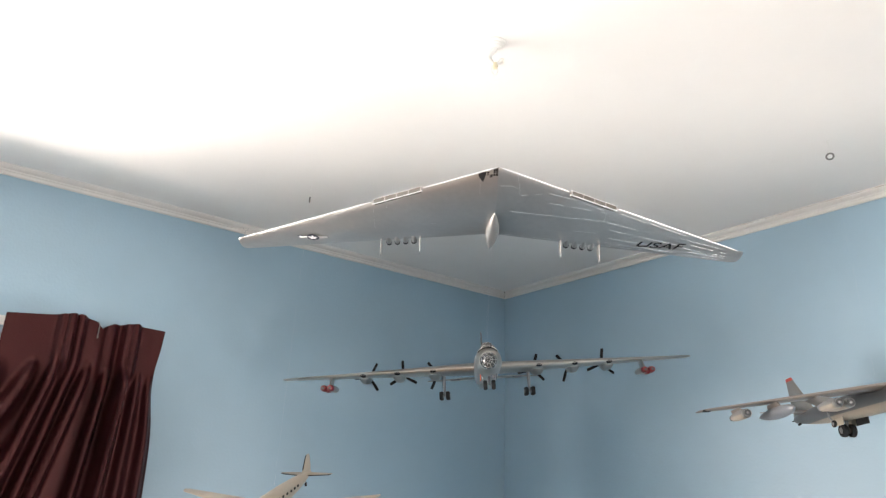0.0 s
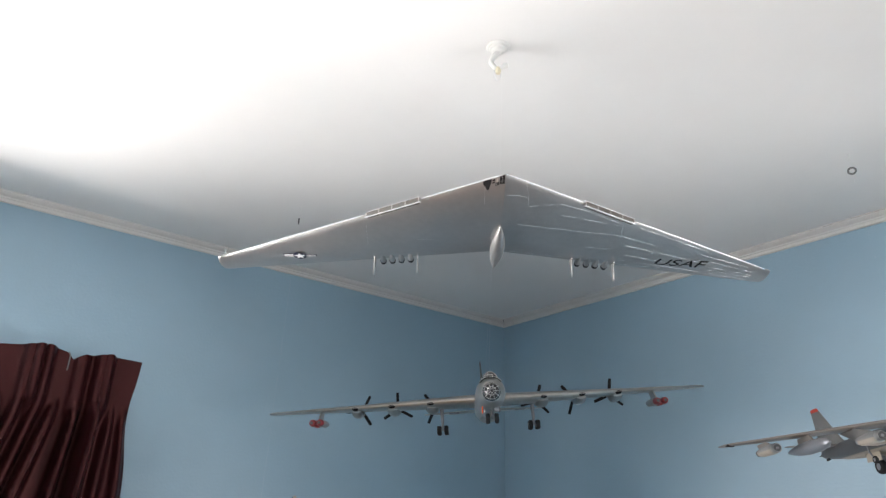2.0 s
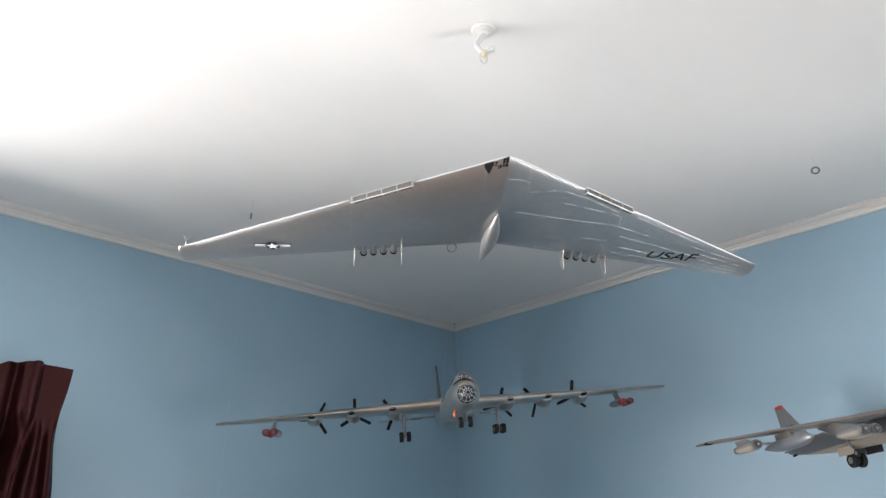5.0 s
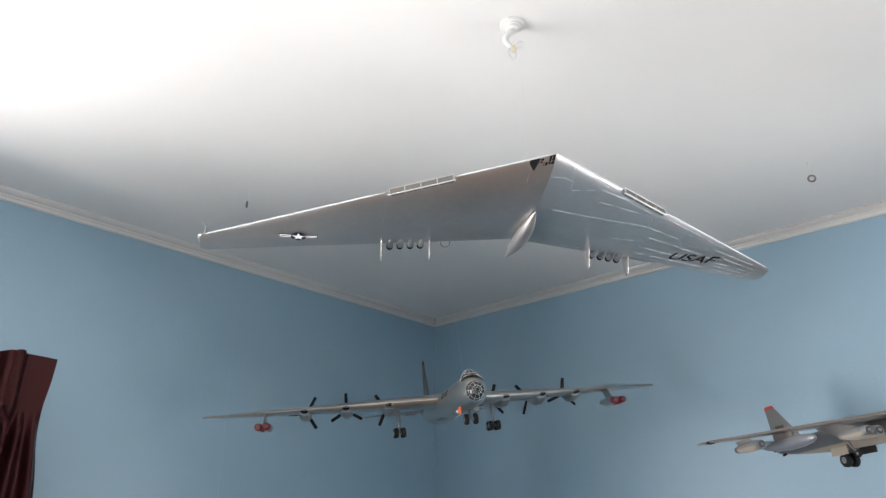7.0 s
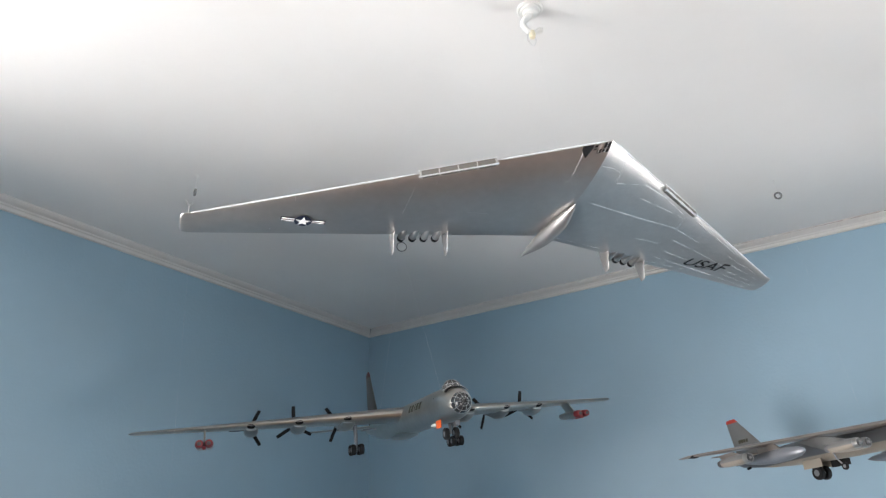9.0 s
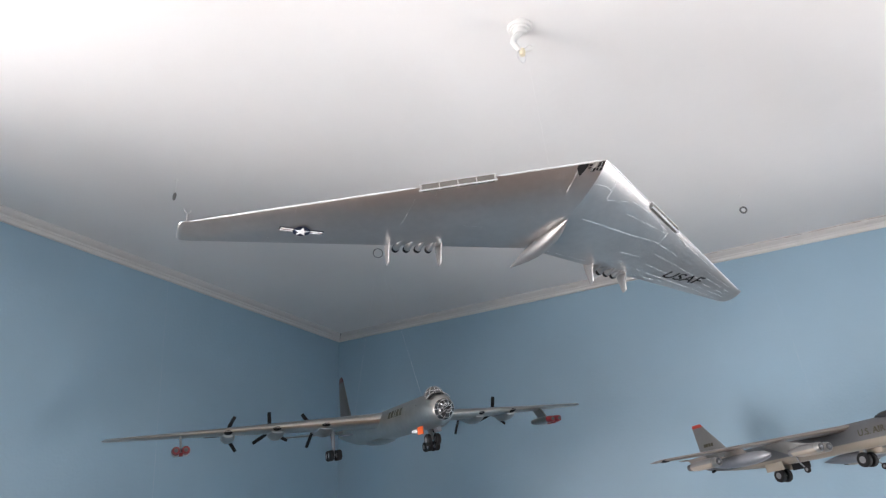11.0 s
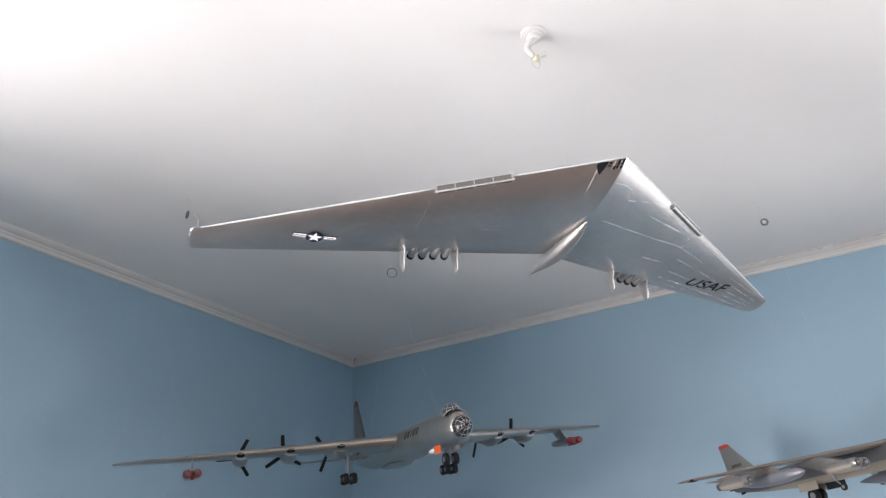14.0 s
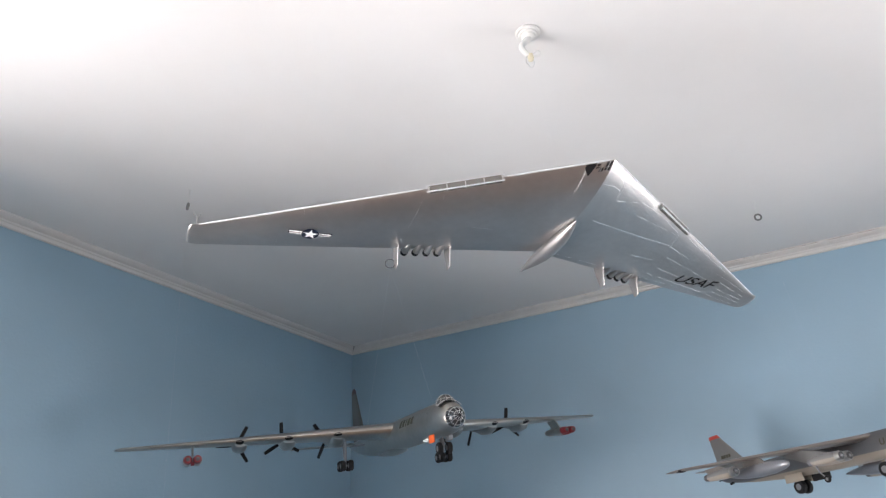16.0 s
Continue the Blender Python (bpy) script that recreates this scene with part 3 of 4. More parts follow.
    # spindle below the tail
    bm = body([(-0.079, 0.0004, 0.0004, -0.0180), (-0.086, 0.0026, 0.0024, -0.0185), (-0.098, 0.0056, 0.0052, -0.0190), (-0.114, 0.0080, 0.0074, -0.0185), (-0.132, 0.0088, 0.0084, -0.0168),
               (-0.150, 0.0082, 0.0081, -0.0145), (-0.166, 0.0066, 0.0066, -0.0120), (-0.182, 0.0042, 0.0044, -0.0090), (-0.195, 0.0020, 0.0022, -0.0068), (-0.204, 0.0004, 0.0004, -0.0056)], 28)
    part("tail_cone", bm, M_FW_SOFT, e, "spindle-shaped silver tail cone")
    # letters under the port wing
    verts, faces = text_mesh("USAF", 0.0185, 0.00015)
    bm = bmesh.new()
    vs = [bm.verts.new((v.x, v.y, 0)) for v in verts]
    for f in faces:
        bm.faces.new([vs[k] for k in f])
    bmesh.ops.triangulate(bm, faces=bm.faces)
    bmesh.ops.subdivide_edges(bm, edges=list(bm.edges), cuts=3, use_grid_fill=True)
    for v in bm.verts:
        x = -0.205 - v.co.x * 1.62 - v.co.y * 0.35
        v.co = fw_point(x, -0.1795 + v.co.y * 1.35 - 0.13 * (-x - 0.206), 0.0006)
    part("lettering", bm, M_DARK, e, "black USAF letters")
    # star and bars under the starboard wing
    def decal(name, polys, material, off, parent):
        bm = bmesh.new()
        for poly in polys:
            bm.faces.new([bm.verts.new(fw_point(0.2555 + u * 0.74, -0.1800 + v * 0.80 - 0.04 * u, off)) for u, v in poly])
        bmesh.ops.triangulate(bm, faces=bm.faces)
        return part(name, bm, material, parent)
    R = 0.0118
    disc = [(R * math.cos(2 * math.pi * k / 32), R * math.sin(2 * math.pi * k / 32)) for k in range(32)]
    rect = lambda a, b, c, d_: [(a, c), (b, c), (b, d_), (a, d_)]
    ins = decal("insignia", [rect(-0.030, 0.030, -0.0042, 0.0042)], M_BLUE, 0.0005, e)
    decal("bar", [rect(0.0100, 0.0288, -0.0033, 0.0033)], M_WDEC, 0.0008, ins)
    decal("bar", [rect(-0.0288, -0.0100, -0.0033, 0.0033)], M_WDEC, 0.0008, ins)
    decal("stripe", [rect(0.0100, 0.0288, -0.0006, 0.0006)], M_MAROON, 0.0011, ins)
    decal("stripe", [rect(-0.0288, -0.0100, -0.0006, 0.0006)], M_MAROON, 0.0011, ins)
    decal("disc", [disc], M_BLUE, 0.0014, ins)
    star = [((R * 0.94 if k % 2 == 0 else R * 0.37) * math.sin(math.pi * k / 5), (R * 0.94 if k % 2 == 0 else R * 0.37) * math.cos(math.pi * k / 5)) for k in range(10)]
    tri = [[(0, 0), star[k], star[(k + 1) % 10]] for k in range(10)]
    decal("star", tri, M_WDEC, 0.0018, ins)
    # forked mast near the starboard tip
    bm = bmesh.new()
    yle, ch, z, t = fw_section(0.360)
    yy = yle - 0.010
    tube(bm, [(0.365, yy, 0.002), (0.365, yy, 0.015)], 0.0005, 8)
    tube(bm, [(0.365, yy, 0.0145), (0.3625, yy - 0.002, 0.0175), (0.3615, yy - 0.002, 0.0205)], 0.00035, 6)
    tube(bm, [(0.365, yy, 0.0145), (0.3675, yy + 0.001, 0.017), (0.3685, yy + 0.001, 0.0195)], 0.00035, 6)
    part("mast", bm, M_FW, e, "small forked mast")
    thread(e, (0.929, 1.113, CEIL - 0.055), (0, -0.09, 0.013))
    return e


flying_wing()


# ---- six-engined pusher bomber ----
def b36_le(x):
    return -0.243 - 0.270 * abs(x)


def b36_sec(x):
    a = abs(x) / 0.495
    return b36_le(x), 0.142 + (0.034 - 0.142) * a, 0.009 + 0.010 * a, 0.20 + (0.16 - 0.20) * a


def propeller(parent, x, y, z, spin):
    bm = body([(y + 0.004, 0.0052, 0.0052, z), (y, 0.0050, 0.0050, z), (y - 0.006, 0.0036, 0.0036, z), (y - 0.011, 0.0008, 0.0008, z)], 14, x)
    hub = part("propeller", bm, M_B36L, parent, "three-bladed black pusher propeller")
    for k in range(3):
        a = radians(spin + 120 * k)
        ux, uz = math.cos(a), math.sin(a)
        bm = bmesh.new()
        rings = []
        for r, w, th in ((0.003, 0.0016, 0.0014), (0.009, 0.0030, 0.0010), (0.020, 0.0034, 0.0008), (0.032, 0.0033, 0.0006), (0.0375, 0.0030, 0.0005)):
            rings.append([(x + ux * r - uz * w * c, y + s_, z + uz * r + ux * w * c) for c, s_ in ((-1, -th - 0.001), (0, -th), (1, th + 0.001), (0, th + 0.0003))])
        loft(bm, rings)
        bl = part("blade", bm, M_DARK, hub)


def frames_on_ball(parent, centre, rx, ry, rz, merid, circles, front, thick_=0.00045, lo=-math.pi / 2, hi=math.pi / 2):
    """Glazing bars on an ellipsoid whose pole is +y (front) or +z."""
    for k in range(merid):
        a = 2 * math.pi * k / merid
        pts = []
        for i in range(9):
            b = lo + (hi - lo) * i / 8
            if front:
                p = (centre[0] + rx * math.cos(b) * math.cos(a), centre[1] + ry * math.sin(b), centre[2] + rz * math.cos(b) * math.sin(a))
            else:
                p = (centre[0] + rx * math.cos(b) * math.cos(a), centre[1] + ry * math.cos(b) * math.sin(a), centre[2] + rz * math.sin(b))
            pts.append(p)
        bm = bmesh.new()
        tube(bm, pts, thick_, 5)
        part("glazing_bar", bm, M_CHROME, parent)
    for b in circles:
        pts = []
        for i in range(25):
            a = 2 * math.pi * i / 24
            if front:
                p = (centre[0] + rx * math.cos(b) * math.cos(a), centre[1] + ry * math.sin(b), centre[2] + rz * math.cos(b) * math.sin(a))
            else:
                p = (centre[0] + rx * math.cos(b) * math.cos(a), centre[1] + ry * math.cos(b) * math.sin(a), centre[2] + rz * math.sin(b))
            pts.append(p)
        bm = bmesh.new()
        tube(bm, pts, thick_, 5)
        part("glazing_bar", bm, M_CHROME, parent)


def ball(centre, rx, ry, rz, front, lo, n=24, m=10):
    bm = bmesh.new()
    rings = []
    for i in range(m + 1):
        b = lo + (math.pi / 2 * 0.985 - lo) * i / m
        r = []
        for k in range(n):
            a = 2 * math.pi * k / n
            if front:
                r.append((centre[0] + rx * math.cos(b) * math.cos(a), centre[1] + ry * math.sin(b), centre[2] + rz * math.cos(b) * math.sin(a)))
            else:
                r.append((centre[0] + rx * math.cos(b) * math.cos(a), centre[1] + ry * math.cos(b) * math.sin(a), centre[2] + rz * math.sin(b)))
        rings.append(r)
    loft(bm, rings)
    return bm


def bomber():
    e = empty("model_aircraft", pose(1.1357, 1.3758, 1.9709, -3.86, 4.79, 139.2) @ pose(-0.008, 0, 0) @ Matrix.Scale(0.978, 4),
              "silver six-propeller bomber model with red jet pods, hanging on threads", "model airplane", "model aircraft in the room corner")
    st = [(0.006, 0.0090, 0.0090, -0.003), (0.002, 0.0140, 0.0140, -0.0025), (-0.006, 0.0190, 0.0190, -0.0015), (-0.018, 0.0232, 0.0232, -0.0005), (-0.035, 0.0256, 0.0256, 0.0), (-0.06, 0.0268, 0.0268, 0.0),
          (-0.20, 0.0268, 0.0268, 0.0), (-0.34, 0.0268, 0.0268, 0.0), (-0.42, 0.0260, 0.0262, 0.0005), (-0.50, 0.0225, 0.0235, 0.0025), (-0.57, 0.0165, 0.0185, 0.006),
          (-0.63, 0.0100, 0.0120, 0.009), (-0.665, 0.0060, 0.0075, 0.010), (-0.680, 0.0020, 0.0030, 0.010)]
    part("fuselage", body(st, 36), M_B36, e)
    ng = part("nose_glazing", ball((0, -0.004, -0.003), 0.0160, 0.0195, 0.0160, True, 0.05), M_GLASS, e, "glazed nose with bright frames")
    frames_on_ball(ng, (0, -0.004, -0.003), 0.0162, 0.0197, 0.0162, 10, (0.08, 0.62, 1.12), True, 0.0003, lo=0.08, hi=1.45)
    bm = bmesh.new()
    tube(bm, [(0, 0.013, -0.003), (0, 0.0185, -0.003)], [0.0028, 0.0022], 12)
    part("gun_mount", bm, M_DARK, ng)
    cp = part("canopy", ball((0, -0.038, 0.0165), 0.0155, 0.0245, 0.0192, False, 0.0), M_BUBBLE, e, "clear bubble canopy with bright frames")
    frames_on_ball(cp, (0, -0.038, 0.0165), 0.0157, 0.0247, 0.0194, 10, (0.12, 0.62), False, 0.0003, lo=0.1, hi=1.4)
    # dark windscreen band below the canopy brow
    bm = bmesh.new()
    rows = []
    for i in range(13):
        a = radians(38 + 104 * i / 12)
        rows.append([bm.verts.new((0.0222 * math.cos(a) * f, y, 0.0222 * math.sin(a) * f - 0.0005 + dz)) for f, y, dz in ((1.0, -0.0125, 0.0005), (1.10, -0.0185, 0.0008))])
    for a, b in zip(rows, rows[1:]):
        bm.faces.new((a[0], b[0], b[1], a[1]))
    ws = part("windscreen", bm, M_DARK, e, "dark windscreen band")
    bm = bmesh.new()
    tube(bm, [(0.0250 * math.cos(radians(38 + 104 * i / 12)), -0.0190, 0.0250 * math.sin(radians(38 + 104 * i / 12)) + 0.0004) for i in range(13)], 0.0006, 6)
    part("brow", bm, M_CHROME, ws, "bright brow over the windscreen")
    for s in (1, -1):
        sec = []
        for x in (0.0, 0.06, 0.16, 0.28, 0.40, 0.474):
            sec.append((s * x, *b36_sec(x)))
        yle, ch, z, t = b36_sec(0.488)
        sec += [(s * 0.482, yle - 0.002, ch * 0.90, z, t), (s * 0.487, yle - 0.007, ch * 0.68, z, t * 0.9), (s * 0.490, yle - 0.014, ch * 0.35, z, t * 0.6)]
        part("wing_half", wing(sec, 16), M_B36, e)
        spins = {1: (55, 90, 120), -1: (108, 50, 100)}[s]
        for x, spin in zip((0.116, 0.200, 0.2825), spins):
            yle, ch, z, t = b36_sec(x)
            te = yle - ch
            f = 1.0 - 0.8 * (x - 0.116)
            zc = z
            bm = body([(yle - 0.010, 0.0115 * f, 0.0040, zc - 0.0062), (yle - 0.018, 0.0135 * f, 0.0088, zc - 0.0085), (yle - 0.034, 0.0145 * f, 0.0135 * f, zc - 0.0085), (yle - 0.060, 0.0140 * f, 0.0145 * f, zc - 0.006),
                       (te + 0.010, 0.0115 * f, 0.0118 * f, zc - 0.001), (te - 0.012, 0.0080, 0.0080, zc + 0.001), (te - 0.020, 0.0062, 0.0062, zc + 0.001)], 20, s * x)
            nac = part("engine_nacelle", bm, M_B36L, e)
            bm = body([(yle + 0.0006, 0.0092 * f, 0.0016, zc - 0.0010), (yle - 0.0015, 0.0100 * f, 0.0030, zc - 0.0018), (yle - 0.012, 0.0102 * f, 0.0030, zc - 0.0040)], 16, s * x)
            part("air_slot", bm, M_DARK, nac, "black air intake slot")
            bm = bmesh.new()
            tube(bm, [(s * x - 0.0095 * f, yle + 0.0004, zc - 0.0012), (s * x, yle + 0.0012, zc - 0.0012), (s * x + 0.0095 * f, yle + 0.0004, zc - 0.0012)], 0.00035, 5)
            part("lip", bm, M_B36, nac)
            propeller(e, s * x, te - 0.018, zc + 0.001, spin)
        # twin jet pod
        x = s * 0.362
        yle, ch, z, t = b36_sec(0.362)
        bm = bmesh.new()
        loft(bm, [[(x - 0.0016, -0.318, -0.008), (x + 0.0016, -0.318, -0.008), (x + 0.0016, -0.352, -0.010), (x - 0.0016, -0.352, -0.010)],
                  [(x - 0.0014, yle - 0.003, z - 0.002), (x + 0.0014, yle - 0.003, z - 0.002), (x + 0.0014, yle - 0.035, z - 0.003), (x - 0.0014, yle - 0.035, z - 0.003)]])
        pod = part("jet_pod", bm, M_B36, e, "twin jet pod with red noses on a pylon", sharp=20)
        for dx in (-0.0077, 0.0077):
            part("nacelle", body([(-0.300, 0.0073, 0.0073, -0.0135), (-0.325, 0.0077, 0.0077, -0.0135), (-0.352, 0.0072, 0.0072, -0.0135), (-0.368, 0.0050, 0.0050, -0.0130)], 20, x + dx), M_B36, pod)
            part("red_nose", body([(-0.2835, 0.0040, 0.0040, -0.0135), (-0.2845, 0.0056, 0.0056, -0.0135), (-0.289, 0.0067, 0.0067, -0.0135), (-0.300, 0.0074, 0.0074, -0.0135)], 20, x + dx), M_RED, pod, "red engine nose ring")
            part("intake_plug", body([(-0.2825, 0.0012, 0.0012, -0.0135), (-0.2832, 0.0033, 0.0033, -0.0135), (-0.286, 0.0036, 0.0036, -0.0135)], 14, x + dx), M_SHADE, pod)
        bm = bmesh.new()
        box(bm, x - 0.003, x + 0.003, -0.318, -0.292, -0.0225, -0.017, bevel=0.001)
        part("fairing", bm, M_RED, pod)
        # main gear
        gx, gy = s * 0.097, -0.326
        bm = bmesh.new()
        tube(bm, [(gx, gy, 0.004), (gx, gy, -0.022), (gx, gy, -0.044)], [0.0042, 0.0036, 0.0022], 10)
        gear = part("main_gear", bm, M_GREY, e, "main landing gear with four wheels")
        bm = bmesh.new()
        tube(bm, [(gx, gy + 0.012, -0.044), (gx, gy - 0.012, -0.044)], 0.0016, 8)
        tube(bm, [(gx, gy - 0.018, -0.004), (gx, gy, -0.026)], 0.0010, 6)
        part("bogie", bm, M_GREY, gear)
        for dx in (-0.0075, 0.0075):
            for dy in (-0.0105, 0.0105):
                wheel_part(gear, gx + dx, gy + dy, -0.044, 0.0096, 0.0085)
        bm = bmesh.new()
        box(bm, gx - s * 0.026 - 0.011, gx - s * 0.026 + 0.011, gy - 0.022, gy + 0.010, -0.0105, -0.0085, bevel=0.0006)
        part("gear_door", bm, M_GREY, gear)
        # tailplane
        bm = wing([(0, -0.585, 0.075, 0.014, 0.10), (s * 0.10, -0.605, 0.050, 0.014, 0.09), (s * 0.148, -0.616, 0.036, 0.014, 0.08), (s * 0.154, -0.622, 0.022, 0.014, 0.06)], 10)
        part("tailplane", bm, M_B36, e)
        # code on the fuselage side, unreadable
        for y0, y1 in ((-0.126, -0.139), (-0.143, -0.156), (-0.1615, -0.167), (-0.173, -0.1855), (-0.1895, -0.202)):
            bm = bmesh.new()
            v = [bm.verts.new((s * 0.0271 * math.cos(a), y, 0.0271 * math.sin(a))) for y, a in ((y0, 0.14), (y1, 0.14), (y1, 0.36), (y0, 0.36), (y1, 0.60), (y0, 0.60))]
            bm.faces.new((v[0], v[1], v[2], v[3]))
            bm.faces.new((v[3], v[2], v[4], v[5]))
            part("code_bar", bm, M_OLIVE, e)
        bm = bmesh.new()
        v = [bm.verts.new((s * 0.0266 * math.cos(a), y, 0.0266 * math.sin(a))) for y, a in ((-0.055, 0.34), (-0.068, 0.34), (-0.068, 0.44), (-0.055, 0.44))]
        bm.faces.new(v)
        part("stencil_bar", bm, M_OLIVE, e)
    bm = wing([(0.010, -0.530, 0.130, 0.0, 0.09), (0.03, -0.553, 0.108, 0.0, 0.09), (0.09, -0.588, 0.073, 0.0, 0.085), (0.130, -0.612, 0.046, 0.0, 0.08)], 12, vertical=True)
    fin = part("tail_fin", bm, M_B36D, e, "dull grey tail fin with a dark red cap")
    bm = wing([(0.130, -0.6118, 0.0465, 0.0, 0.085), (0.138, -0.617, 0.038, 0.0, 0.08), (0.142, -0.624, 0.024, 0.0, 0.07), (0.1435, -0.630, 0.010, 0.0, 0.05)], 12, vertical=True)
    part("fin_cap", bm, M_MAROON, fin, "dark red fin cap")
    # nose gear
    bm = bmesh.new()
    tube(bm, [(0, -0.068, -0.020), (0, -0.062, -0.034), (0, -0.060, -0.043)], [0.0026, 0.0022, 0.0018], 10)
    ngear = part("nose_gear", bm, M_GREY, e, "nose landing gear with two wheels")
    for dx in (-0.0078, 0.0078):
        wheel_part(ngear, dx, -0.060, -0.043, 0.0092, 0.0072)
    for s in (1, -1):
        bm = bmesh.new()
        box(bm, s * 0.0145 - 0.0007, s * 0.0145 + 0.0007, -0.088, -0.058, -0.032, -0.020, bevel=0.0004)
        part("gear_door", bm, M_GREY, ngear)
    bm = bmesh.new()
    box(bm, 0.0155, 0.0167, -0.080, -0.056, -0.0335, -0.0215, bevel=0.0005)
    part("orange_tag", bm, M_ORANGE, ngear, "bright orange warning tag")
    bm = bmesh.new()
    box(bm, -0.0120, -0.0045, -0.056, -0.048, -0.0320, -0.0250, bevel=0.0010)
    part("lamp_housing", bm, M_GREY, ngear)
    part("radome", body([(-0.084, 0.0008, 0.0008, -0.0270), (-0.088, 0.0026, 0.0026, -0.0270), (-0.100, 0.0033, 0.0032, -0.0268), (-0.116, 0.0010, 0.0010, -0.0262)], 14, 0.0135), M_WDEC, e, "small white blister")
    # bulged belly fairing
    part("belly_fairing", body([(-0.26, 0.004, 0.002, -0.026), (-0.29, 0.015, 0.006, -0.0255), (-0.34, 0.018, 0.0075, -0.0255), (-0.40, 0.013, 0.005, -0.0245), (-0.44, 0.003, 0.002, -0.024)], 16), M_B36, e)
    thread(e, (1.396, 1.648, CEIL - 0.033), (0.0, -0.090, 0.026), 0.00009)
    thread(e, (1.396, 1.648, CEIL - 0.033), (0.0, -0.540, 0.030), 0.00009)
    return e


def wheel_part(parent, x, y, z, r, w):
    bm = bmesh.new()
    n = 20
    prof = [(-0.5, 0.50), (-0.5, 0.84), (-0.34, 0.97), (0, 1.0), (0.34, 0.97), (0.5, 0.84), (0.5, 0.50)]
    loft(bm, [[(x + w * a, y + r * b * math.cos(2 * math.pi * k / n), z + r * b * math.sin(2 * math.pi * k / n)) for k in range(n)] for a, b in prof])
    for a in (-0.53, 0.53):
        rows = [[(x + w * a * g, y + r * b * math.cos(2 * math.pi * k / n), z + r * b * math.sin(2 * math.pi * k / n)) for k in range(n)] for b, g in ((0.48, 0.9), (0.46, 1.0), (0.15, 1.05))]
        first = len(bm.faces)
        loft(bm, rows)
        bm.faces.ensure_lookup_table()
        for k in range(first, len(bm.faces)):
            bm.faces[k].material_index = 1
    return part("wheel", bm, [M_TYRE, M_GREY], parent, "black tyre with a grey hub")


bomber()


# ---- six-jet swept-wing bomber ----
def jet_le(x):
    return -0.110 - 0.830 * abs(x)


def pod_le(x):
    return -0.128 - 0.745 * abs(x)


def jet_sec(x):
    a = abs(x) / 0.232
    return jet_le(x), 0.090 + (0.036 - 0.090) * a, 0.0150 - 0.016 * a, 0.12


def pod_body(x, y0, y1, r, z, parent, shell, rear):
    """A jet nacelle: bright inlet ring, dark mouth with a bullet, shell and tail pipe."""
    ln = y0 - y1
    nac = part("nacelle", body([(y0 - 0.10 * ln, r * 0.98, r * 0.98, z), (y0 - 0.35 * ln, r * 1.04, r * 1.04, z), (y0 - 0.70 * ln, r * 0.95, r * 0.95, z), (y0 - 0.88 * ln, r * 0.78, r * 0.78, z)], 20, x), shell, parent)
    part("inlet_ring", body([(y0, r * 0.74, r * 0.74, z), (y0 + 0.0008, r * 0.84, r * 0.84, z), (y0 - 0.03 * ln, r * 0.95, r * 0.95, z), (y0 - 0.12 * ln, r * 0.99, r * 0.99, z)], 20, x), M_B36L, nac, "bare metal inlet ring")
    part("inlet", body([(y0 + 0.0009, r * 0.60, r * 0.60, z), (y0 + 0.0010, r * 0.70, r * 0.70, z), (y0 - 0.001, r * 0.7, r * 0.7, z)], 16, x), M_SHADE, nac)
    part("bullet", body([(y0 + 0.0030, r * 0.05, r * 0.05, z), (y0 + 0.0022, r * 0.20, r * 0.20, z), (y0 + 0.0006, r * 0.30, r * 0.30, z)], 12, x), M_GREY, nac)
    part("tail_pipe", body([(y0 - 0.86 * ln, r * 0.80, r * 0.80, z), (y1, r * 0.62, r * 0.62, z)], 16, x), rear, nac)


